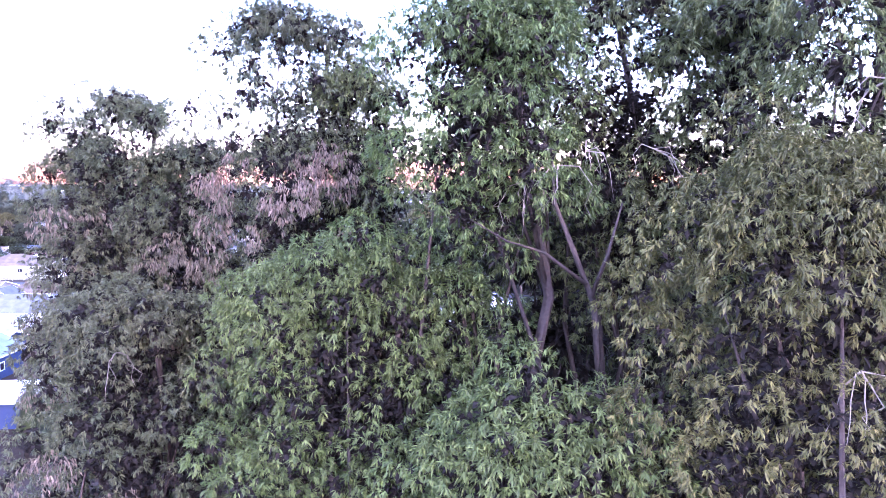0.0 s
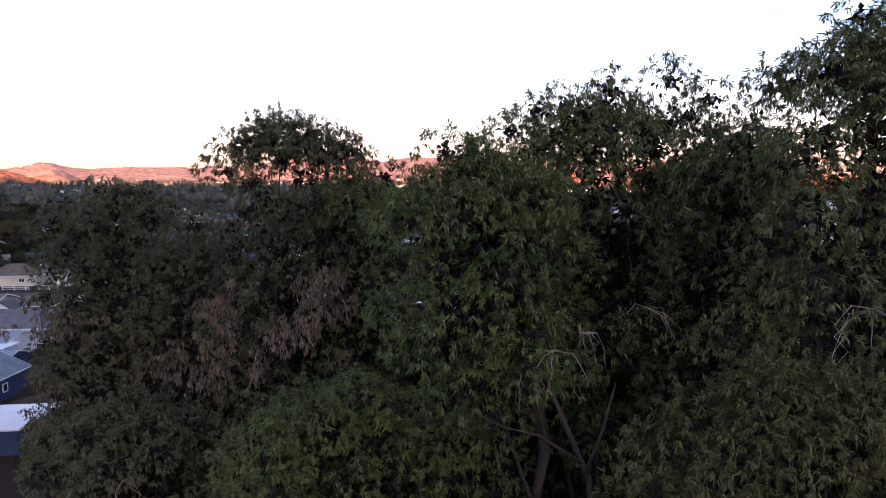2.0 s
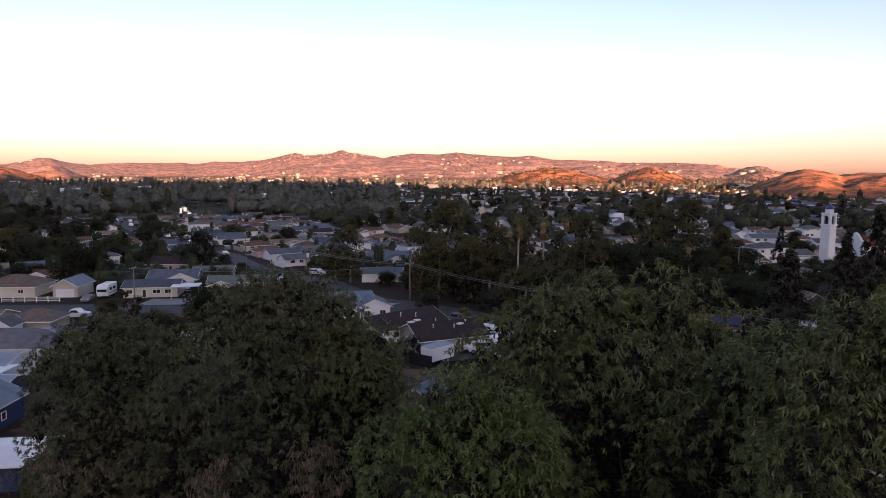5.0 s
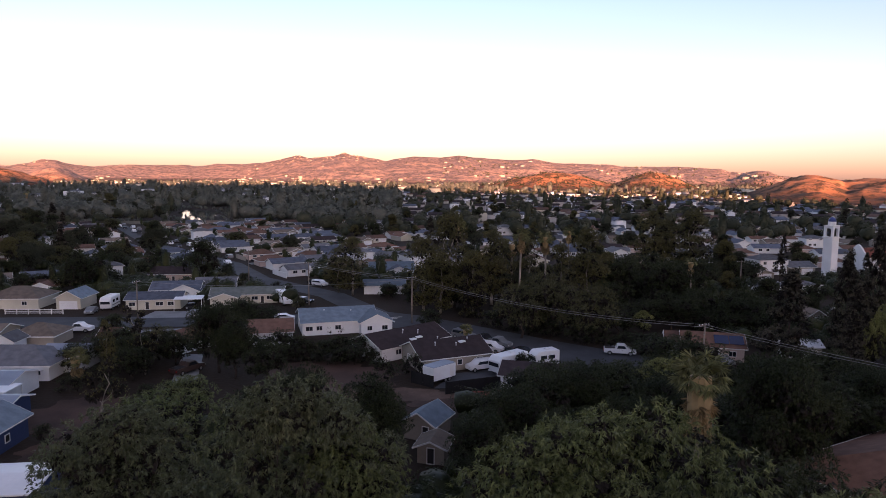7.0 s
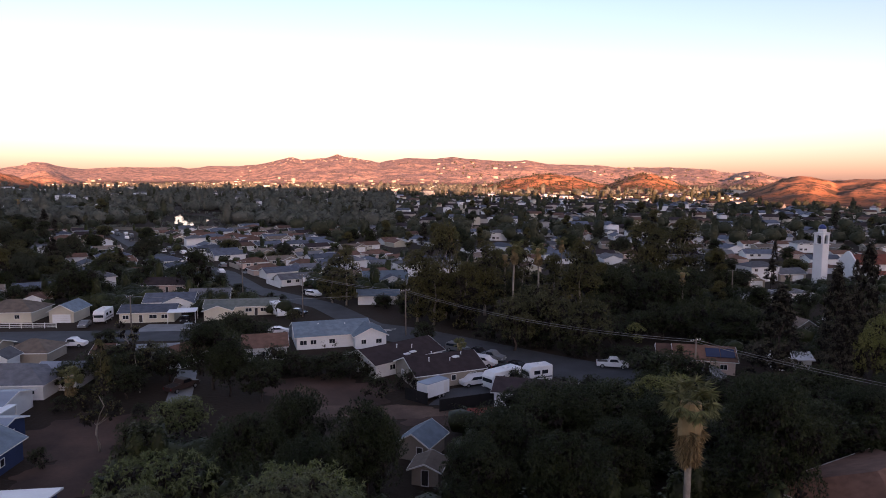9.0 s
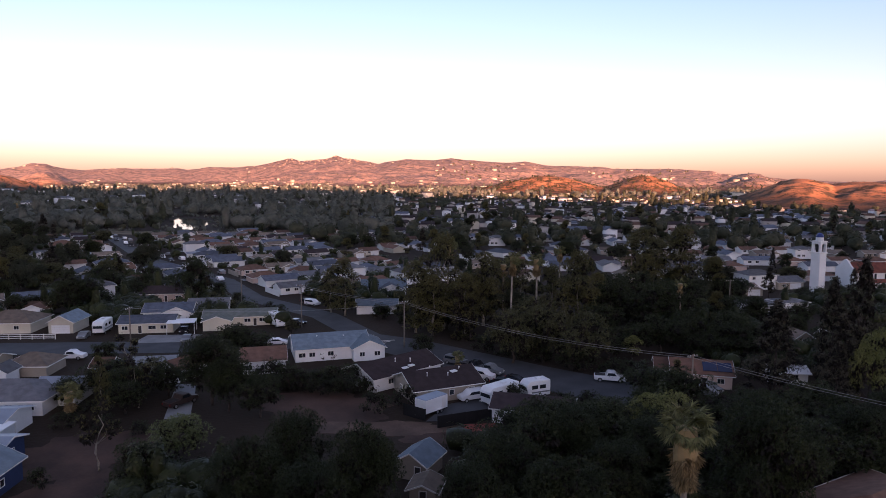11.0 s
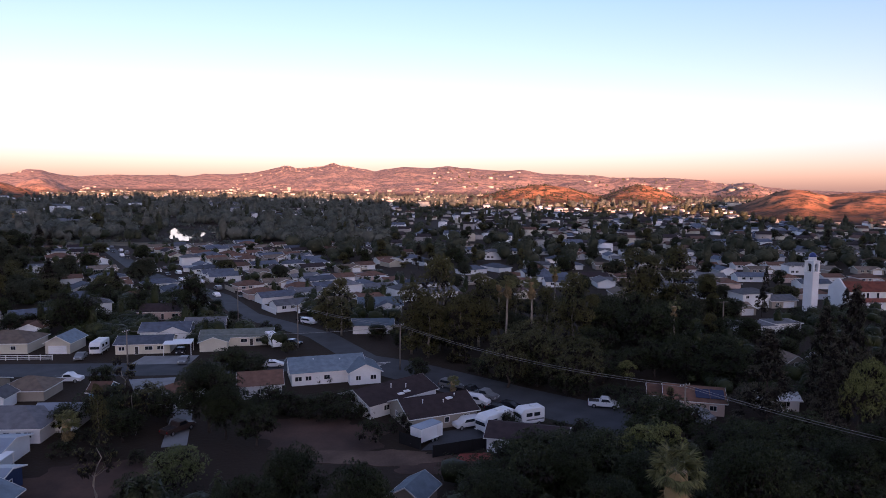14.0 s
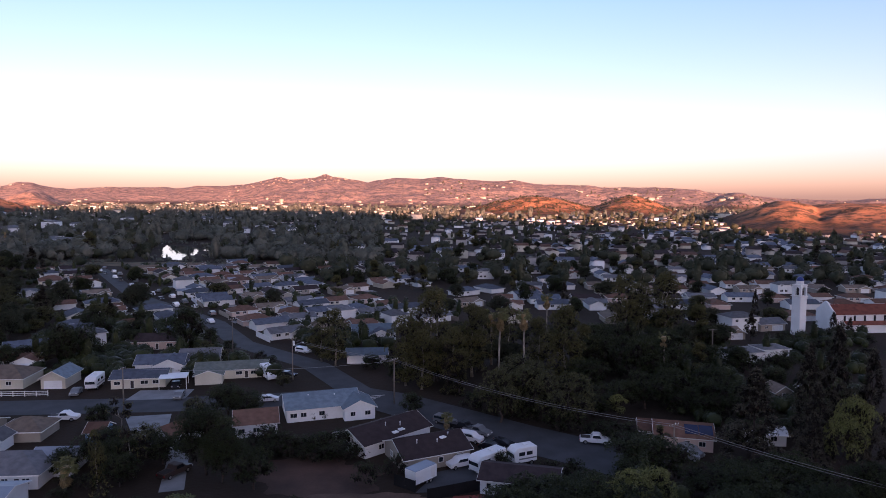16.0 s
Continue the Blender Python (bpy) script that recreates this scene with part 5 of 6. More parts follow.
plant(OLIVE_M, 27.6, 124.5, 11.0, 1.0)
plant(OLIVE_M, 19.0, 136.0, 12.0, 1.0)
plant(PALM_M[:1], 16.2, 149.0, 19.6)
plant(PALM_M[:1], 22.4, 152.0, 18.6)
plant(PALM_M[:1], 34.0, 190.0, 17.0)
plant(PALM_M[:1], 2.0, 168.0, 21.0)
plant(EUC_M, 32.2, 152.0, 19.5, 1.0)
plant(EUC_M, 27.0, 160.0, 15.0, 1.1)
plant(OAK_M, 49.3, 151.0, 13.5, 0.9)
plant(OAK_M, 41.0, 158.0, 12.0, 0.9)
plant(OAK_M, 58.0, 160.0, 12.0, 0.9)
plant(OAK_M, 62.0, 142.0, 8.0, 1.0)
plant(EUC_M, 59.9, 201.0, 21.0, 1.1)
plant(EUC_M, 72.7, 201.0, 21.5, 1.2)
plant(EUC_M, 66.0, 206.0, 18.0, 1.2)
plant(CONE_M, 54.2, 105.0, 17.0, 1.15, "drooping grey-brown conifer near the house")
plant(CONE_M, 72.0, 112.0, 23.0, 0.75)
plant(CONE_M, 67.6, 113.0, 19.5, 0.75)
plant(CONE_M, 75.6, 108.0, 19.5, 0.8)
plant(CONE_M, 60.0, 98.0, 12.0, 0.9)
plant(BROAD_M, 32.5, 62.0, 15.0, 0.75)
plant(BROAD_M, 36.5, 68.0, 12.0, 0.8)
plant(LIME_M, 32.2, 87.5, 7.6, 1.0)
plant(LIME_M, 28.6, 86.5, 7.4, 1.1)
plant(LIME_M, 25.6, 84.5, 6.6, 1.1)
plant(PALM_M[1:2], 23.4, 58.8, 14.4, 1.0, "fan palm with a long skirt of dead fronds")
plant(BROAD_M, 8.1, 67.0, 10.0, 0.9)
plant(BROAD_M, 16.5, 76.0, 9.6, 0.95)
plant(BROAD_M, 4.6, 61.0, 9.2, 0.9)
plant(BROAD_M, 12.5, 60.0, 10.5, 0.9)
plant(BROAD_M, 19.0, 66.0, 9.5, 0.9)
plant(BROAD_M, 25.0, 74.0, 9.0, 1.0)
plant(OAK_M, 20.0, 86.0, 7.0, 1.0)
plant(OAK_M, 14.5, 85.0, 7.6, 1.2)
plant(OAK_M, 17.5, 88.5, 5.4, 1.3)
plant(OAK_M, 23.5, 90.5, 5.6, 1.3)
plant(OAK_M, 10.5, 82.0, 7.2, 1.2)
plant(OAK_M, 24.0, 81.0, 8.4, 1.1)
plant(OAK_M, 20.5, 79.0, 8.8, 1.0)
plant(OAK_M, 12.0, 75.5, 8.6, 1.0)
plant(OAK_M, 7.0, 74.0, 6.6, 1.1)
plant(BROAD_M, -17.4, 63.0, 11.0, 0.8)
plant(BROAD_M, -14.5, 71.0, 10.8, 0.8)
plant(BROAD_M, -6.4, 64.5, 11.8, 0.75)
plant(BROAD_M, -10.5, 60.0, 9.8, 0.9)
plant(OAK_M, -32.6, 72.5, 6.2, 0.9)
plant(GREEN_M, -32.4, 82.0, 5.6, 1.1)
plant(SPARSE_M, -40.5, 78.5, 9.5, 1.0, "thin tree with a pale bare trunk")
plant(SPARSE_M, -46.0, 101.0, 9.0, 1.0)
plant(PALM_M[2:], -54.0, 96.0, 5.2)
plant(OAK_M, -46.6, 98.0, 5.6, 1.1)
plant(OAK_M, -50.0, 104.0, 5.5, 1.0)
plant(OAK_M, -53.5, 107.0, 6.0, 1.2)
plant(OAK_M, -55.0, 111.5, 5.0, 1.1)
plant(OAK_M, -43.5, 106.5, 5.6, 1.2)
plant(OLIVE_M, -47.5, 109.5, 6.2, 1.1)
plant(OAK_M, -63.5, 125.0, 4.6, 1.1)
plant(OLIVE_M, -47.0, 131.0, 4.2, 1.2)
plant(OAK_M, -37.0, 130.0, 6.0, 1.2)
plant(OAK_M, -26.0, 97.0, 6.6, 1.0)
plant(OAK_M, -71.0, 190.0, 13.0, 0.8)
plant(OAK_M, -94.2, 171.0, 12.0, 0.9)
plant(PALM_M[2:], 3.7, 122.0, 3.6)
plant(OAK_M, -3.0, 132.0, 4.5, 1.0)
plant(OAK_M, 34.2, 102.0, 7.0, 1.2)
plant(OAK_M, 37.5, 100.0, 7.5, 1.2)
plant(OAK_M, 32.0, 97.0, 5.0, 1.3)
plant(OAK_M, 42.5, 93.0, 5.5, 1.3)
plant(OAK_M, 47.0, 97.5, 5.0, 1.3)
plant(CYP_M, 40.2, 109.4, 5.8, 1.1)
for k in range(13):
    t = k / 12
    plant(SHRUB_M, 9.5 + 28 * t + 0.8 * math.sin(k * 2.3), 136.2 - 21.5 * t + 0.9 * math.sin(k * 1.7), 3.2 + 0.9 * math.sin(k * 1.9), 1.15, "dark shrub under the trees along the road", "shrubs along the road")
rng_under = random.Random(17)
for x, y, h in ((-108, 168, 9), (-101, 172, 8), (-90, 176, 8.5), (-84, 168, 6), (-97, 186, 9), (-106, 190, 10), (-88, 192, 9), (-62, 182, 7), (-56, 176, 6), (-92, 205, 10), (-104, 208, 10), (-112, 218, 11), (-98, 222, 10), (-40, 205, 7), (-6, 188, 8), (-10, 168, 6), (-34, 152, 5)):
    plant(OAK_M if h > 8 else OLIVE_M, x, y, h * 0.66, 1.05, "dark garden tree behind the houses", "garden trees")
for k in range(46):
    x, y = rng_under.uniform(-112, 0), rng_under.uniform(153, 216)
    if all(math.hypot(x - a, y - b) > 8.5 for a, b in TAKEN) and abs(x + 16 + 60 * (y - 148) / 83) > 8:
        plant(SHRUB_M if k % 2 else OAK_M, x, y, rng_under.uniform(2.0, 4.6), 1.1, "dark garden shrub between the houses", "garden shrubs")
for k in range(16):
    plant(SHRUB_M if k % 3 else OAK_M, rng_under.uniform(90, 134), rng_under.uniform(176, 206), rng_under.uniform(2.0, 4.2), 1.2, "dark shrub below the church", "garden shrubs")
for k in range(52):
    x, y = rng_under.uniform(46, 92), rng_under.uniform(118, 178)
    plant(SHRUB_M if k % 3 else OAK_M, x, y, rng_under.uniform(2.2, 4.8), 1.2, "low dark undergrowth between the trees", "undergrowth")
plant(LIME_M, 23.0, 140.0, 6.0, 1.1)
plant(OAK_M, 34.0, 131.0, 6.5, 1.2)
plant(OAK_M, 40.0, 134.0, 7.0, 1.1)
plant(LIME_M, 38.0, 128.0, 5.5, 1.0)
plant(OAK_M, 46.0, 136.0, 8.0, 1.1)
plant(OAK_M, 53.0, 140.0, 8.0, 1.1)
plant(OAK_M, 58.0, 132.0, 7.5, 1.1)
plant(OAK_M, 66.0, 150.0, 6.5, 1.0)
plant(OAK_M, 72.0, 140.0, 5.5, 1.1)
plant(OAK_M, 64.0, 128.0, 8.0, 1.0)
plant(OAK_M, 82.0, 152.0, 5.0, 1.1)
plant(OAK_M, 36.0, 146.0, 9.0, 1.0)
plant(OAK_M, 44.0, 168.0, 12.0, 0.9)
plant(OAK_M, 52.0, 176.0, 12.0, 0.9)
plant(OAK_M, 62.0, 178.0, 10.0, 1.0)
plant(OAK_M, 36.0, 175.0, 11.0, 0.9)
plant(EUC_M, 14.0, 172.0, 15.0, 1.1)
plant(EUC_M, 22.0, 180.0, 14.0, 1.1)
plant(OAK_M, 8.0, 176.0, 11.0, 1.0)
plant(CONE_M, 64.0, 104.0, 15.0, 0.9)
plant(OAK_M, 56.0, 110.0, 7.0, 1.1)
plant(OAK_M, 53.0, 94.0, 7.0, 1.2)
plant(OAK_M, 50.0, 88.0, 7.0, 1.3)
plant(OAK_M, 56.0, 90.0, 6.5, 1.3)
plant(OAK_M, 44.0, 84.0, 6.5, 1.3)
plant(OAK_M, 47.0, 76.0, 7.5, 1.2)
plant(OAK_M, 36.0, 76.0, 7.0, 1.3)
plant(OAK_M, 30.0, 70.0, 7.5, 1.2)
plant(OAK_M, 27.0, 64.0, 6.5, 1.2)
plant(OAK_M, 46.0, 88.0, 7.5, 1.1)
plant(BROAD_M, 40.0, 80.0, 8.0, 1.1)
plant(BROAD_M, 62.0, 86.0, 9.0, 1.0)
plant(LIME_M, 66.0, 100.0, 11.0, 0.7)
plant(LIME_M, 70.5, 104.0, 12.5, 0.7)
house(78.0, 143.5, 8, "small tan cottage with a pale gable", [B(5, 4.5, 2.4, 1.4, STUCCO_TAN, ROOF_TAN, rz=90, openings=(D("left", 0),))], category="shed")
house(85.0, 145.5, 8, "small white garden shed", [B(2.6, 2.4, 2.3, 0.9, STUCCO_WHITE, METAL_WHITE, rz=90, openings=(D("left", 0),))], category="shed")
house(62.0, 117.0, -6, "low white outbuilding behind the house", [B(7, 5, 2.4, 0.9, STUCCO_WHITE, METAL_WHITE, openings=(W("front", 1),))], category="shed")
plant(BROAD_M, 52.0, 78.0, 9.0, 1.0)
plant(CONE_M, 58.0, 74.0, 12.0, 0.9)
plant(OAK_M, 80.0, 190.0, 8.0, 1.0)
plant(CONE_M, 127.0, 205.0, 9.0, 0.9)
plant(CONE_M, 131.0, 203.0, 7.5, 1.0)
plant(CONE_M, 113.0, 228.0, 13.0, 0.6)
plant(OAK_M, 90.0, 164.0, 6.0, 1.0)
for k in range(9):
    plant(SHRUB_M, -30.0 + 2.3 * k, 111.5 + 0.9 * math.sin(k * 2.0), 3.5 + 0.8 * math.sin(k * 1.3), 1.1, "dark shrub in the row along the lot", "shrubs along the lot")
for k in range(6):
    plant(SHRUB_M, -27.0 + 3.1 * k, 108.6 + 1.1 * math.sin(k * 1.4), 2.8 + 0.7 * math.sin(k * 2.1), 1.2, "dark shrub in the row along the lot", "shrubs along the lot")
plant(SHRUB_M, -22.5, 129.2, 1.6, 0.9, "clipped green bush before the white house", "front bushes")
plant(SHRUB_M, -20.6, 129.6, 1.3, 0.9, "clipped green bush before the white house", "front bushes")
plant(SHRUB_M, -9.0, 99.0, 3.2, 1.0)
plant(SHRUB_M, -4.5, 102.0, 3.4, 0.9)
plant(SHRUB_M, 12.4, 103.2, 3.2, 0.9)
plant(SHRUB_M, 20.0, 101.5, 2.8, 1.0)
plant(SHRUB_M, 23.5, 101.0, 3.0, 1.0)

bm = bmesh.new()
box(bm, 0, 0, 0, 2.6, 5.0, 0.07)
ob = part("solar_panel", bm, SOLAR)
ob.matrix_world = pose(38.3, 60.9, 3.72, 0, -21, 30)
tagged(ob, "dark blue solar array on the brown roof", "solar panel", "solar panels")
for k in range(2):
    bm = bmesh.new()
    box(bm, 0, 0, 0, 2.3, 2.4, 0.06)
    ob = part("solar_panel", bm, SOLAR)
    ob.matrix_world = pose(47.4 + 2.35 * k, 113.95 - 0.58 * k, 3.42, 24, 0, -14)
    tagged(ob, "dark blue solar panel on the brown roof", "solar panel", "solar panels")
rail_fence(-4.6, 98.6, -1.3, 96.0, 1.8, BLACK_SCREEN, "black screened chain-link fence", solid=True)
rail_fence(0.6, 93.2, 8.4, 96.6, 1.8, BLACK_SCREEN, "black screened yard fence", solid=True)
for m in MODELS:
    for o in (*m.children_recursive, m):
        bpy.data.objects.remove(o)


# ---- the town beyond ----
rng_town = random.Random(5)


def near_line(x, y, pts, d):
    for (ax, ay), (bx, by) in zip(pts, pts[1:]):
        vx, vy = bx - ax, by - ay
        t = max(0, min(1, ((x - ax) * vx + (y - ay) * vy) / (vx * vx + vy * vy)))
        if math.hypot(x - ax - t * vx, y - ay - t * vy) < d:
            return True
    return False


ROADS = [[(-160, 128), (-92, 136), (-19, 146)], [(-19, 146.5), (-8, 141), (60, 78)], [(-16, 148), (-30, 172), (-57, 198), (-76, 231), (-131, 293), (-205, 408)]]
POND = (-204, 533)
SHORE = [(-171, 445), (-236, 618)]
ARM = [(-162, 480), (-180, 530), (-212, 625)]



def free(x, y, d):
    return not any(near_line(x, y, r, d * 0.5 + 3) for r in ROADS) and all(math.hypot(x - a, y - b) > d for a, b in TAKEN) and not near_line(x, y, SHORE, 17) and not near_line(x, y, ARM, 9) and not (412 < y < 452 and -0.62 < x / y < -0.3)


def town_model(k, L, Wd, wall, roof, hip, storey=1):
    root = new("house")
    e = 2.3 * storey
    ops = [W("front", -L * 0.3, 1.6), W("front", -0.05 * L, 1.4), G("front", L * 0.27, 4.4)] + ([W("front", -L * 0.3, 1.4, 1.1, 3.7), W("front", L * 0.25, 1.4, 1.1, 3.7)] if storey > 1 else [])
    block(root, **B(L, Wd, e, Wd * 0.19, wall, roof, hip=hip, openings=ops))
    if k % 3 == 0:
        block(root, **B(Wd * 0.7, 6.0, e * 0.98, 1.2, wall, roof, dx=L * 0.27, dy=-Wd * 0.42, rz=90, openings=(G("left", 0, 4.2),)))
    return root


TOWN = [town_model(k, *a) for k, a in enumerate((
    (12, 7, STUCCO_WHITE, ROOF_GREY, False), (10, 7, STUCCO_CREAM, ROOF_BROWN, False), (13, 8, STUCCO_WHITE, ROOF_NAVY, True), (11, 6.5, STUCCO_TAN, ROOF_TAN, False),
    (13, 7.5, STUCCO_WHITE, ROOF_NAVY, False), (11, 8, STUCCO_PINK, ROOF_BROWN, True), (9, 6.5, STUCCO_WHITE, ROOF_BROWN, False), (12, 7.5, STUCCO_GREY, ROOF_DARK, False), (9, 7.5, STUCCO_WHITE, ROOF_GREY, True, 2)))]
ROOF_WORD = ("grey", "brown", "slate", "tan", "slate", "brown", "brown", "dark", "grey")
WALL_WORD = ("white", "cream", "white", "tan", "white", "pinkish", "white", "grey", "white two-storey")
FAR_TREE = [("oak", tree_model("oak", 7.0, 3.6, 0.3, 16, 0.42, 30, 130, OAK, droop=0.2, size=(1.0, 1.8), arms=1)), ("oak", tree_model("oak", 7.0, 3.4, 0.3, 16, 0.42, 30, 131, TOWN_LEAF, droop=0.2, size=(1.0, 1.8), arms=1)),
            ("gum_tree", tree_model("gum_tree", 17.0, 3.6, 2.0, 22, 0.5, 22, 132, EUC, droop=0.8, shape="column", size=(1.1, 2.1), arms=1)), ("conifer", tree_model("conifer", 16.0, 3.4, 1.0, 26, 0.45, 24, 133, CONIFER, droop=0.9, shape="cone", size=(1.0, 1.7), arms=1)),
            ("olive_tree", tree_model("olive_tree", 7.0, 3.6, 0.3, 16, 0.42, 30, 134, OLIVE, droop=0.4, size=(1.0, 1.8), arms=1)), ("fan_palm", fan_palm("fan_palm", 15.0, 135, 12, 1.6, 0.8, 0.25))]


def far_tree(k, x, y, h, wide=1.0):
    base, m = FAR_TREE[k]
    s = h / HEIGHTS[base]
    ob = copy_thing(m, at(x, y, rng_town.uniform(0, 360), 0, s * wide, s))
    tagged(ob, "dark " + base.replace("_", " ") + " in the town beyond the street", "palm" if "palm" in base else "tree", "trees of the town")


def lots(x0, x1, y0, y1, dx, dy, turn, keep, ox=0.0, oy=0.0):
    """Rows of houses on their lots within a stretch of the plan, turned about its corner."""
    c, s = math.cos(radians(turn)), math.sin(radians(turn))
    out = []
    for j in range(int((y1 - y0) / dy) + 1):
        for i in range(int((x1 - x0) / dx) + 1):
            u, v = x0 + i * dx + rng_town.uniform(-1.5, 1.5), y0 + j * dy + (j % 2) * 5 + rng_town.uniform(-2, 2)
            if rng_town.random() < keep:
                out.append((ox + u * c - v * s, oy + u * s + v * c, turn + rng_town.choice((0, 180, 0, 90)) + rng_town.uniform(-4, 4)))
    return out


def street_side(x, y):
    """How far across from the long street."""
    return (x + 57) * 0.839 + (y - 200) * 0.545


def in_estate(x, y):
    """Among the close rows of houses either side of the long street."""
    u, v = (x + 57) * 0.839 + (y - 200) * 0.545, -(x + 57) * 0.545 + (y - 200) * 0.839
    return -66 < u < 80 and -5 < v < 250


yard_walls, sheds, cars = [], [], []
count = 0
spots = [(93, 209, 8), (80, 200, 15)] + lots(13, 80, 0, 245, 13.5, 14.5, 33, 0.97, -57, 200) + lots(-40, -12, 20, 250, 13.5, 14.5, 33, 0.7, -57, 200) + lots(-70, -42, 20, 250, 16, 24, 33, 0.4, -57, 200) + lots(80, 140, 20, 200, 17, 20, 33, 0.6, -57, 200) + lots(-150, -85, 152, 235, 20, 22, 5, 0.6) + lots(40, 330, 235, 395, 17, 21, 2, 0.85) + lots(-30, 60, 250, 420, 21, 27, 5, 0.6)
for x, y, rz in spots:
    if count >= 330 or abs(math.atan2(x, y)) > 0.66 or not free(x, y, 9.8 if in_estate(x, y) else 11.5):
        continue
    k = rng_town.choices(range(9), (3, 2, 3, 2, 3, 2, 3, 2, 0.5))[0]
    ob = copy_thing(TOWN[k], at(x, y, rz, 0, 0.93 if in_estate(x, y) else 0.95))
    tagged(ob, f"{WALL_WORD[k]} house with a {ROOF_WORD[k]} roof among trees", "house", "houses of the town")
    TAKEN.append((x, y))
    count += 1
    if in_estate(x, y):
        c, s = math.cos(radians(rz)), math.sin(radians(rz))

        def yard(u, v):
            return x + u * c - v * s, y + u * s + v * c

        slab("driveway", [yard(1.0, -8.5), yard(6.0, -8.5), yard(6.0, -3.6), yard(1.0, -3.6)], CONCRETE if count % 3 else DIRT_PALE, 0.05, "pale driveway before a house", "driveway")
        if count % 2:
            (px, py), (qx, qy) = yard(-7.0, -5.5), yard(-7.0, 6.0)
            yard_walls.append((px, py, qx, qy, count))
        if count % 5 == 0:
            sheds.append((*yard(-3.5, 7.4), rz + 90 * (count % 2)))
        if count % 4 == 1:
            cars.append((*yard(3.4, -6.6), rz + 180 * (count % 2)))

for x0, y0, x1, y1, k in yard_walls:
    bm = bmesh.new()
    d = math.hypot(x1 - x0, y1 - y0)
    box(bm, 0, 0, 0.72, d, 0.16, 1.6)
    box(bm, 0, 0, 1.56, d + 0.06, 0.24, 0.1)
    ob = part("garden_wall", bm, (STUCCO_WHITE, WOOD_POLE, STUCCO_TAN)[k % 3])
    ob.matrix_world = pose((x0 + x1) / 2, (y0 + y1) / 2, 0, 0, 0, math.degrees(math.atan2(y1 - y0, x1 - x0)))
    tagged(ob, ("white rendered", "brown timber", "tan rendered")[k % 3] + " wall between two gardens", "garden wall", "garden walls")
for x, y, rz in sheds:
    house(x, y, rz, "small pale garden shed behind a house", [B(3.6, 3.0, 2.1, 0.8, STUCCO_WHITE, METAL_ROOF, openings=(D("front", 0),))], group="garden sheds", category="shed")
for k, (x, y, rz) in enumerate(cars):
    (car, suv, pickup)[k % 3](x, y, rz, (CAR_WHITE, CAR_GREY, CAR_BLACK, CAR_WHITE)[k % 4], ("white", "grey", "black", "white")[k % 4] + " vehicle parked on a driveway")

trees = 0
while trees < 300:
    y = 150 + 470 * rng_town.random() ** 1.35
    x = rng_town.uniform(-0.72, 0.72) * y
    d = 8.5 if trees % 3 else 6.5
    if near_line(x, y, ROADS[2], 15) or not free(x, y, d) or in_estate(x, y) and rng_town.random() < (0.8 if street_side(x, y) > -24 else 0.0):
        continue
    if x > 0.3 * y and rng_town.random() < 0.2 or 0.53 < x / y < 0.72 and y < 250 or y < 215 and -112 < x < -8:
        continue
    k = rng_town.choices(range(6), (5, 5, 2, 1.3, 2, 0.5))[0]
    h = {0: 7, 1: 7, 2: 13, 3: 11, 4: 6, 5: 13}[k] * rng_town.uniform(0.6, 1.2)
    if x < -0.30 * y and y > 230:
        h *= 1.15
    far_tree(k, x, y, h, rng_town.uniform(0.85, 1.25))
    trees += 1
while trees < 336:
    y = rng_town.uniform(215, 440)
    x = -rng_town.uniform(0.44, 0.74) * y
    if free(x, y, 7.0):
        far_tree(rng_town.choice((0, 1, 4, 1)), x, y, rng_town.uniform(6, 10.5), rng_town.uniform(0.95, 1.35))
        trees += 1


def stuff_houses(n, name, wall, roof, seed, spot):
    """Far houses too small to tell apart: walls with gables in one mesh, roofs in another."""
    rng = np.random.default_rng(seed)
    wv, wf, rv, rf = [], [], [], []
    for _ in range(n):
        x, y, big = spot(rng)
        z = land(x, y)
        L, Wd, e = rng.uniform(8, 13) * big, rng.uniform(6.5, 8) * big, rng.choice((2.8, 2.8, 3.0, 5.2)) * max(1, 0.8 * big)
        a = rng.uniform(-0.3, 0.3) + rng.choice((0, math.pi / 2))
        c, s = math.cos(a), math.sin(a)
        i = len(wv)
        for px, py in ((-L / 2, -Wd / 2), (L / 2, -Wd / 2), (L / 2, Wd / 2), (-L / 2, Wd / 2)):
            for pz in (-6.0, e):
                wv.append((x + px * c - py * s, y + px * s + py * c, z + pz))
        wf += [(i, i + 2, i + 3, i + 1), (i + 2, i + 4, i + 5, i + 3), (i + 4, i + 6, i + 7, i + 5), (i + 6, i, i + 1, i + 7), (i + 1, i + 3, i + 5, i + 7)]
        i = len(rv)
        for px, py, pz in ((-L / 2 - .4, -Wd / 2 - .4, e - .2), (L / 2 + .4, -Wd / 2 - .4, e - .2), (L / 2, 0, e + 1.8), (-L / 2, 0, e + 1.8), (L / 2 + .4, Wd / 2 + .4, e - .2), (-L / 2 - .4, Wd / 2 + .4, e - .2)):
            rv.append((x + px * c - py * s, y + px * s + py * c, z + pz))
        rf += [(i, i + 1, i + 2, i + 3), (i + 3, i + 2, i + 4, i + 5), (i, i + 3, i + 5, i), (i + 1, i + 4, i + 2, i + 1)][:2]
    w = tagged(raw(name, wv, wf, wall), "scattered far houses of the valley with pale walls", "houses", kind="stuff")
    raw("roofs", rv, rf, roof, w)


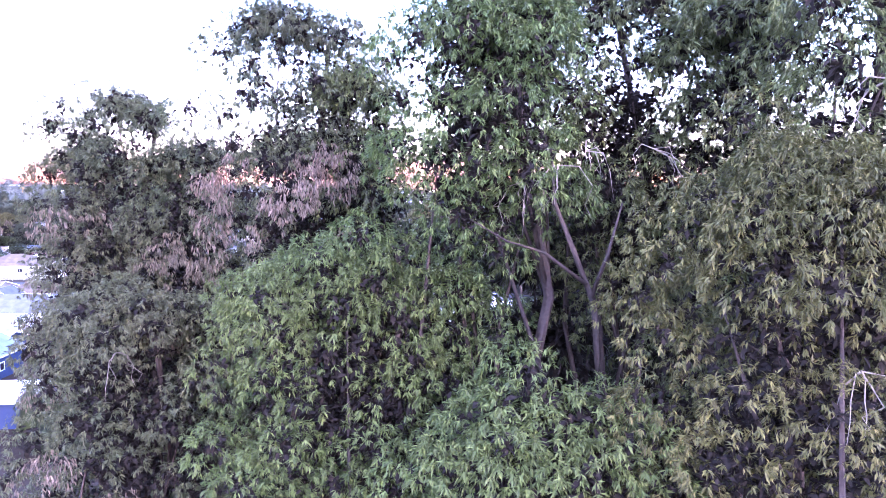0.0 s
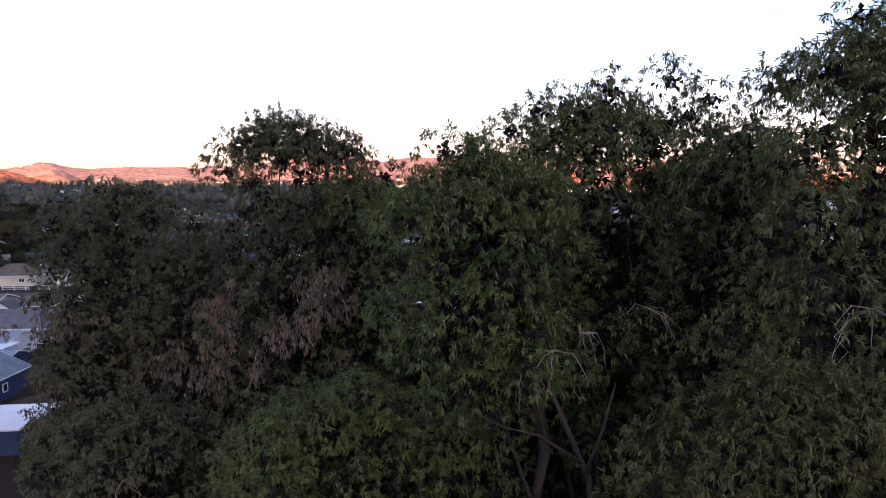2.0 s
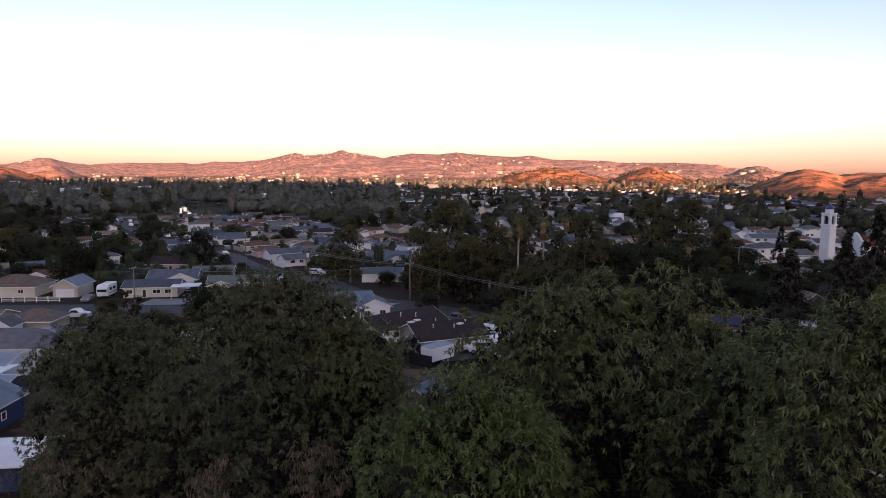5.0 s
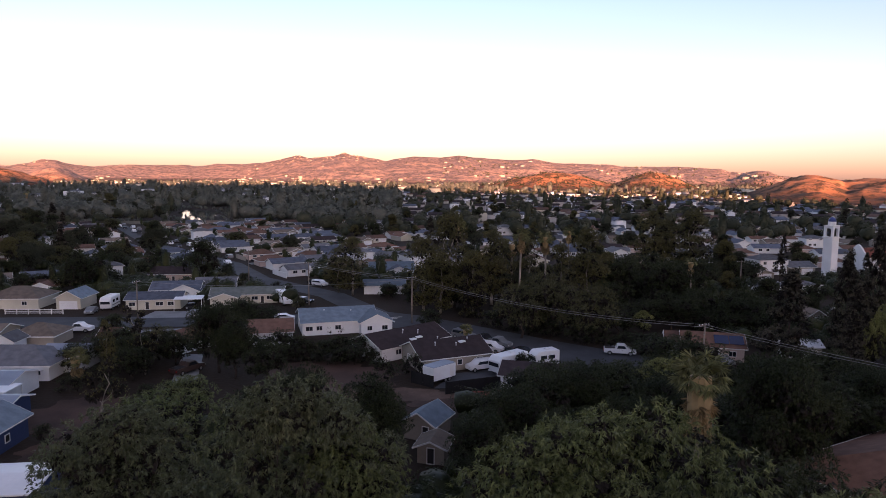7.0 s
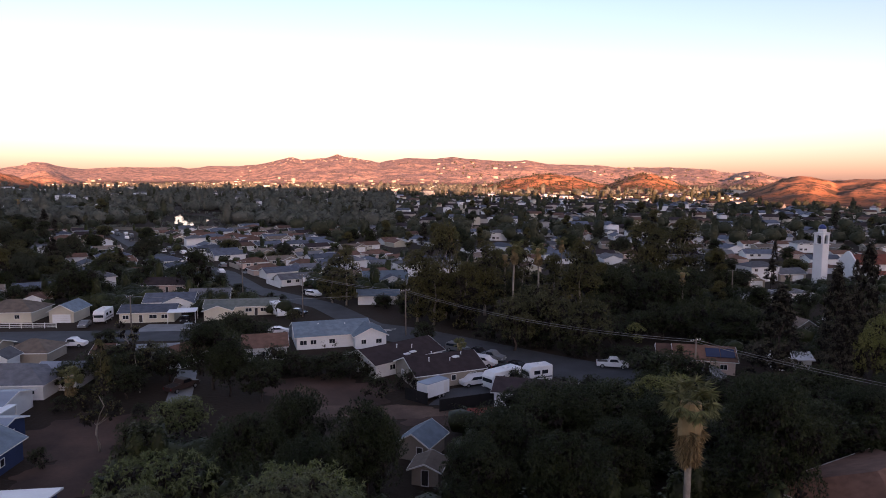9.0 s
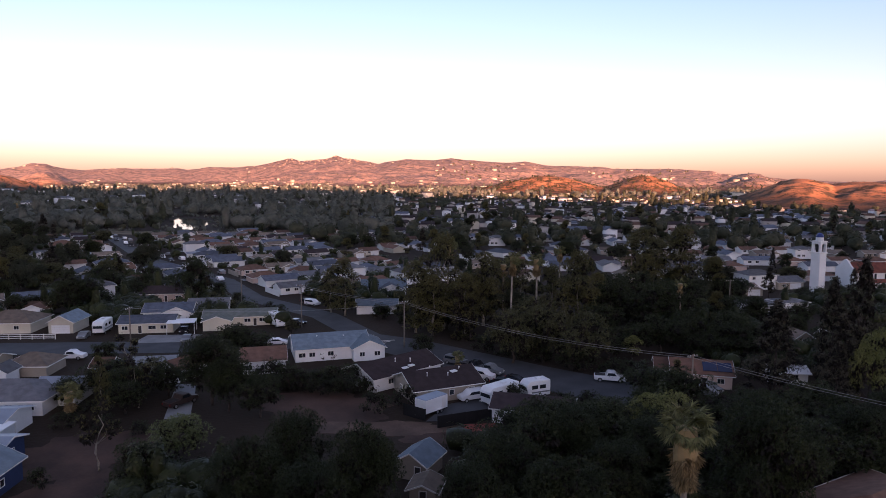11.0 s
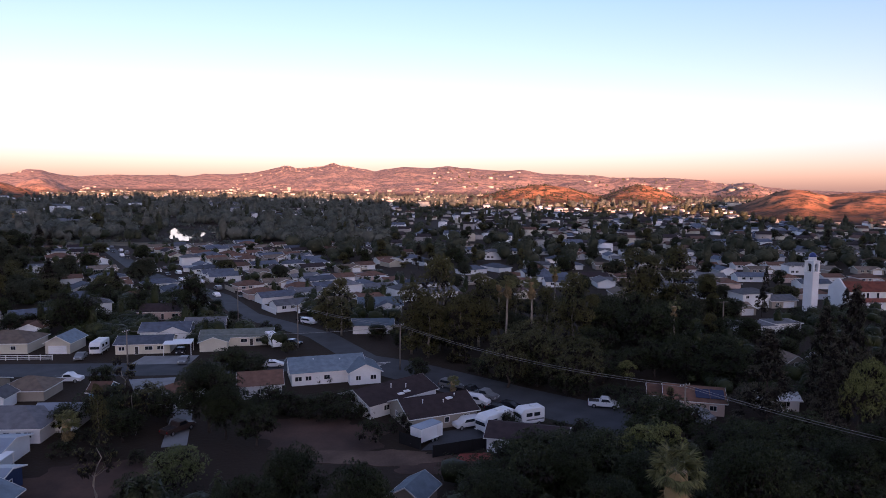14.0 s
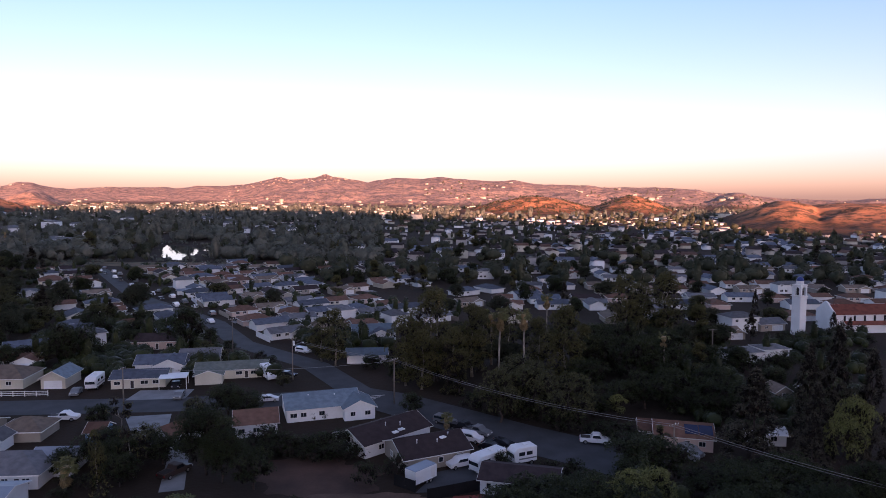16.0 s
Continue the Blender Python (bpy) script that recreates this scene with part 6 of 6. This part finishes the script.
def spot_mid(rng):
    while True:
        y = rng.uniform(405, 1250)
        x = rng.uniform(-0.25, 0.75) * y
        if x / y < -0.17 and y < 800 or not free(x, y, 9):
            continue
        if land(x, y) < 2 and rng.random() < (1.0 if x > 0.02 * y else 0.45):
            return x, y, 1.0


def spot_left(rng):
    while True:
        y = rng.uniform(600, 1500)
        x = rng.uniform(-0.75, -0.2) * y
        if abs(x / y + 0.385) > 0.09 or y > 800:
            return x, y, rng.choice((1.0, 1.4, 2.0))


def spot_lit(rng):
    while True:
        y = rng.uniform(1250, 2500)
        x = rng.uniform(-0.72, 0.62) * y
        if land(x, y) < 3:
            return x, y, rng.choice((0.8, 0.8, 1.3, 2.2))


def spot_hill(rng):
    while True:
        y = rng.uniform(2450, 4000)
        x = rng.uniform(-0.7, 0.7) * y
        if land(x, y) > 12:
            return x, y, rng.choice((0.8, 1.0, 1.3))


stuff_houses(300, "far_houses", STUCCO_GREY, ROOF_DARK, 201, spot_mid)
stuff_houses(150, "far_houses", STUCCO_CREAM, ROOF_BROWN, 202, spot_mid)
stuff_houses(170, "far_houses", STUCCO_WHITE, ROOF_NAVY, 203, spot_mid)
stuff_houses(90, "far_houses", STUCCO_WHITE, ROOF_GREY, 204, spot_left)
stuff_houses(420, "far_houses", STUCCO_CREAM, ROOF_TAN, 205, spot_lit)
stuff_houses(80, "hillside_houses", STUCCO_TAN, ROOF_TAN, 206, spot_hill)


def stuff_trees(n, seed, spot, mat, label, leaf=1.3, hmin=4.0, hmax=11.0, per=56):
    """Far woods: many small uneven crowns in one mesh."""
    rng = np.random.default_rng(seed)
    base, way, ln, hearts = [], [], [], []
    bm = bmesh.new()
    bmesh.ops.create_cube(bm, size=2.0)
    bmesh.ops.subdivide_edges(bm, edges=list(bm.edges), cuts=1, use_grid_fill=True)
    bm.verts.index_update()
    cv, cf = np.array([v.co.normalized()[:] for v in bm.verts]), np.array([[v.index for v in f.verts] for f in bm.faces])
    bm.free()
    for _ in range(n):
        x, y, _ = spot(rng)
        z, h = land(x, y), rng.uniform(hmin, hmax)
        if rng.random() < 0.13:
            h *= 1.75
            w = h * 0.17
        else:
            w = h * rng.uniform(0.42, 0.72)
        u = unit(per, rng)
        u[:, 2] = np.where(u[:, 2] < -0.4, -u[:, 2], u[:, 2])
        lump = 1 + 0.28 * np.sin(u[:, :1] * 4 + x) * np.sin(u[:, 1:2] * 4 + y) * np.cos(u[:, 2:] * 3)
        base.append(u * lump * rng.uniform(0.86, 1.0, (per, 1)) * np.array([w, w, h * 0.5]) + np.array([x, y, z + h * 0.5]))
        hearts.append(cv * rng.uniform(0.66, 0.92, (len(cv), 1)) * np.array([w, w, h * 0.5]) + np.array([x, y, z + h * 0.47]))
        way.append(u + unit(per, rng) * 0.3 + np.array([0, 0, 0.15]))
        ln.append(rng.uniform(0.7, 1.3, per) * leaf * (0.35 + h / 12))
    base, way, ln = np.concatenate(base), np.concatenate(way), np.concatenate(ln)[:, None]
    way /= np.linalg.norm(way, axis=1)[:, None]
    side = np.cross(way, unit(len(way), rng))
    side /= np.linalg.norm(side, axis=1)[:, None] + 1e-9
    other = np.cross(way, side)
    v = np.stack([base - side * ln, base - other * ln * 0.7, base + side * ln, base + other * ln * 0.7], 1).reshape(-1, 3)
    f = np.arange(len(base))[:, None] * 4 + np.arange(4)
    if per >= 60:
        v, f = join((v, f), (np.concatenate(hearts), (np.arange(n)[:, None, None] * len(cv) + cf).reshape(-1, 4)))
    tagged(raw("far_woods", v, f, mat), label, "woods", kind="stuff")


def spot_any(rng):
    y = rng.uniform(330, 1400)
    while True:
        x = rng.uniform(-0.75, 0.75) * y
        if land(x, y) < 3 and not in_estate(x, y) and (y > 760 or free(x, y, 6)) and (x < 0.1 * y or rng.random() < 0.9):
            return x, y, 1


def spot_meadow(rng):
    while True:
        y = rng.uniform(414, 452)
        x = rng.uniform(-0.66, -0.28) * y
        if not near_line(x, y, SHORE, 19) and noise.noise(Vector((x / 30, y / 30, 4))) > 0.0:
            return x, y, 1


def spot_spur(rng):
    while True:
        y = rng.uniform(1300, 2350)
        x = rng.uniform(0.02, 0.72) * y
        if land(x, y) > 7:
            return x, y, 1


def spot_slope(rng):
    while True:
        y = rng.uniform(2350, 3500)
        x = rng.uniform(-0.68, 0.0) * y
        if 1 < land(x, y) < 34 and noise.noise(Vector((x / 260, y / 400, 2))) > -0.05:
            return x, y, rng.choice((1.0, 1.3, 2.0))


def spot_woods(rng):
    while True:
        y = 430 + 1070 * rng.random() ** 1.3
        x = rng.uniform(-0.78, -0.08) * y
        if free(x, y, 5) and not near_line(x, y, ROADS[2], 12) and noise.noise(Vector((x / 45, y / 70, 0))) > 0.02:
            return x, y, 1


def spot_flats(rng):
    """The sunlit town on the flats before the western ridge."""
    while True:
        r, a = rng.uniform(1900, 3550), rng.uniform(-0.535, -0.15)
        x, y = r * math.sin(a), r * math.cos(a)
        if land(x, y) < 14 and noise.noise(Vector((x / 160, y / 500, 6))) > -0.15:
            return x, y, rng.choice((0.7, 0.9, 1.2, 1.9))


def spot_crest(rng):
    """Villas along the crests and upper slopes."""
    while True:
        a, r = rng.choice((0.02, 0.06, 0.09, 0.24, 0.27, 0.31, 0.36, 0.43)) + rng.normal(0, 0.018), rng.uniform(2300, 3900)
        x, y = r * math.sin(a), r * math.cos(a)
        if land(x, y) > 26:
            return x, y, rng.choice((1.2, 1.5, 2.2))


stuff_houses(60, "hillside_houses", STUCCO_TAN, ROOF_TAN, 207, spot_slope)
stuff_houses(190, "far_houses", STUCCO_CREAM, ROOF_TAN, 208, spot_flats)
stuff_houses(190, "far_houses", STUCCO_TAN, ROOF_BROWN, 209, spot_flats)
stuff_houses(44, "hillside_houses", STUCCO_TAN, ROOF_TAN, 210, spot_crest)
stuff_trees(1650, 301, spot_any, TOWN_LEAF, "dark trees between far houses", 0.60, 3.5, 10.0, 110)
stuff_trees(2600, 308, spot_spur, OAK, "scattered brush on the dry spurs", 1.5, 1.4, 4.6, 12)
stuff_trees(1250, 302, spot_woods, HAZY_WOODS, "dense dark woods round the pond", 0.62, 4.0, 13.0, 130)
stuff_trees(260, 306, spot_meadow, HAZY_WOODS, "low scrub on the dry meadow by the pond", 0.5, 0.9, 2.2, 40)
stuff_trees(1300, 303, spot_lit, HAZY_WOODS, "dark trees of the distant town", 1.2, 5, 13, 70)
stuff_trees(700, 309, spot_flats, HAZY_WOODS, "trees among the houses on the flats", 1.0, 3, 8, 40)
stuff_trees(1500, 304, spot_hill, OLIVE, "scattered brush and trees on the hills", 1.5, 1.5, 5, 12)
stuff_trees(120, 310, spot_crest, OLIVE, "garden trees round the villas on the crests", 1.3, 5, 11, 50)


def stuff_rocks(n, seed):
    """Pale granite boulders on the peaks."""
    rng = np.random.default_rng(seed)
    bm = bmesh.new()
    bmesh.ops.create_icosphere(bm, subdivisions=1, radius=1.0)
    bv, bf = np.array([v.co[:] for v in bm.verts]), np.array([[v.index for v in f.verts] for f in bm.faces])
    bm.free()
    vs, fs = [], []
    for k in range(n):
        a, r = rng.choice((-0.225, -0.195, -0.165, -0.14, -0.28)) + rng.normal(0, 0.014), rng.uniform(3650, 4230)
        x, y = r * math.sin(a), r * math.cos(a)
        size = rng.uniform(2.0, 5.5) * np.array([rng.uniform(0.7, 1.6), 1.0, rng.uniform(0.5, 1.1)])
        vs.append(bv * rng.uniform(0.75, 1.2, (len(bv), 1)) * size + np.array([x, y, land(x, y) + 1.0]))
        fs.append(bf + k * len(bv))
    tagged(raw("boulders", np.concatenate(vs), np.concatenate(fs), ROCK), "pale granite boulders scattered over the peaks", "rocks", kind="stuff")


stuff_rocks(110, 401)


def spot_shore(rng):
    """Willows and reeds along the edge of the pond."""
    a, k = rng.uniform(0, 2 * math.pi), rng.uniform(0.95, 1.3)
    return POND[0] + k * (20 * math.cos(a) - 30 * math.sin(a)), POND[1] + k * (80 * math.sin(a) + 6 * math.cos(a)), 1


stuff_trees(70, 307, spot_shore, HAZY_WOODS, "willows and reeds on the shore of the pond", 0.5, 1.0, 3.4, 60)


def spot_estate(rng):
    while True:
        x, y = rng.uniform(-230, 60), rng.uniform(190, 440)
        if in_estate(x, y) and free(x, y, 4.5) and not near_line(x, y, ROADS[2], 9):
            return x, y, 1


stuff_trees(430, 305, spot_estate, OAK, "garden shrubs and small trees between the houses", 0.40, 1.2, 4.2, 80)


def spot_shade_bushes(rng):
    """Ground below the grove, for added dark bushes that stand in for tree shadow."""
    while True:
        x, y = rng.uniform(-34, 62), rng.uniform(50, 93)
        if -6 < x < 3 and y > 68 or x < -3 and y > 74 - 0.25 * (x + 20) or math.hypot(x - 45, y - 63) < 13 or x < 12 and y > 86 or not free(x, y, 5):
            continue
        return x, y, 1


def spot_gardens(rng):
    """Back gardens behind the first row of houses."""
    while True:
        x, y = rng.uniform(-120, -12), rng.uniform(158, 232)
        if free(x, y, 7.5) and not near_line(x, y, ROADS[2], 12):
            return x, y, 1


# added bushes cover the earth so it reads as dark as tree shadow
stuff_trees(520, 311, spot_shade_bushes, OAK, "dark bushes added to stand for shade below the grove", 0.22, 1.4, 4.2, 170)
def spot_church(rng):
    """Overgrown gardens on the slope below the church."""
    while True:
        x, y = rng.uniform(52, 142), rng.uniform(120, 212)
        if x < 0.68 * y and free(x, y, 6.5) and all(math.hypot(x - p, y - q) > 13 for p, q in ((86, 174), (104, 216), (93, 205))):
            return x, y, 1


stuff_trees(230, 313, spot_church, OAK, "dark bushes and small trees below the church", 0.28, 1.4, 4.4, 130)
stuff_trees(300, 312, spot_gardens, OAK, "dark bushes in the back gardens", 0.26, 1.4, 5.0, 150)
for k in range(22):
    t = (k + 0.5 + rng_town.uniform(-0.45, 0.45)) / 22
    x, y = -74 - 128 * t + (2.6 if k % 2 else -2.6) * 0.84, 231 + 172 * t + (2.6 if k % 2 else -2.6) * 0.54
    (car, suv, pickup)[k % 3](x, y, 35 + 180 * (k % 2), (CAR_WHITE, CAR_GREY, CAR_BLACK, CAR_WHITE)[k % 4], "parked vehicle along the long street, " + ("white", "grey", "black", "white")[k % 4] + " paint")

bm = bmesh.new()
rows = []
for k in range(72):
    a = 2 * math.pi * k / 72
    rr = 1 + 0.16 * math.sin(3 * a + 1) + 0.10 * math.sin(7 * a) + 0.05 * math.sin(17 * a + 2)
    rows.append(bm.verts.new((POND[0] + 14 * rr * math.cos(a) - 24 * rr * math.sin(a), POND[1] + 62 * rr * math.sin(a) + 5 * math.cos(a), 0.06)))
bm.faces.new(rows)
tagged(part("water", bm, WATER), "still pond reflecting the bright sky", "pond", kind="structure")
bm = bmesh.new()
bm.faces.new([bm.verts.new((-196 + 6 * (1 + 0.3 * math.sin(5 * a)) * math.cos(a) - 15 * math.sin(a), 578 + 44 * math.sin(a), 0.06)) for a in (2 * math.pi * k / 48 for k in range(48))])
tagged(part("water", bm, WATER), "narrow arm of still water behind the trees", "pond", kind="structure")

for root in [*TOWN, *(t for _, t in FAR_TREE)]:
    for o in (*root.children_recursive, root):
        bpy.data.objects.remove(o)
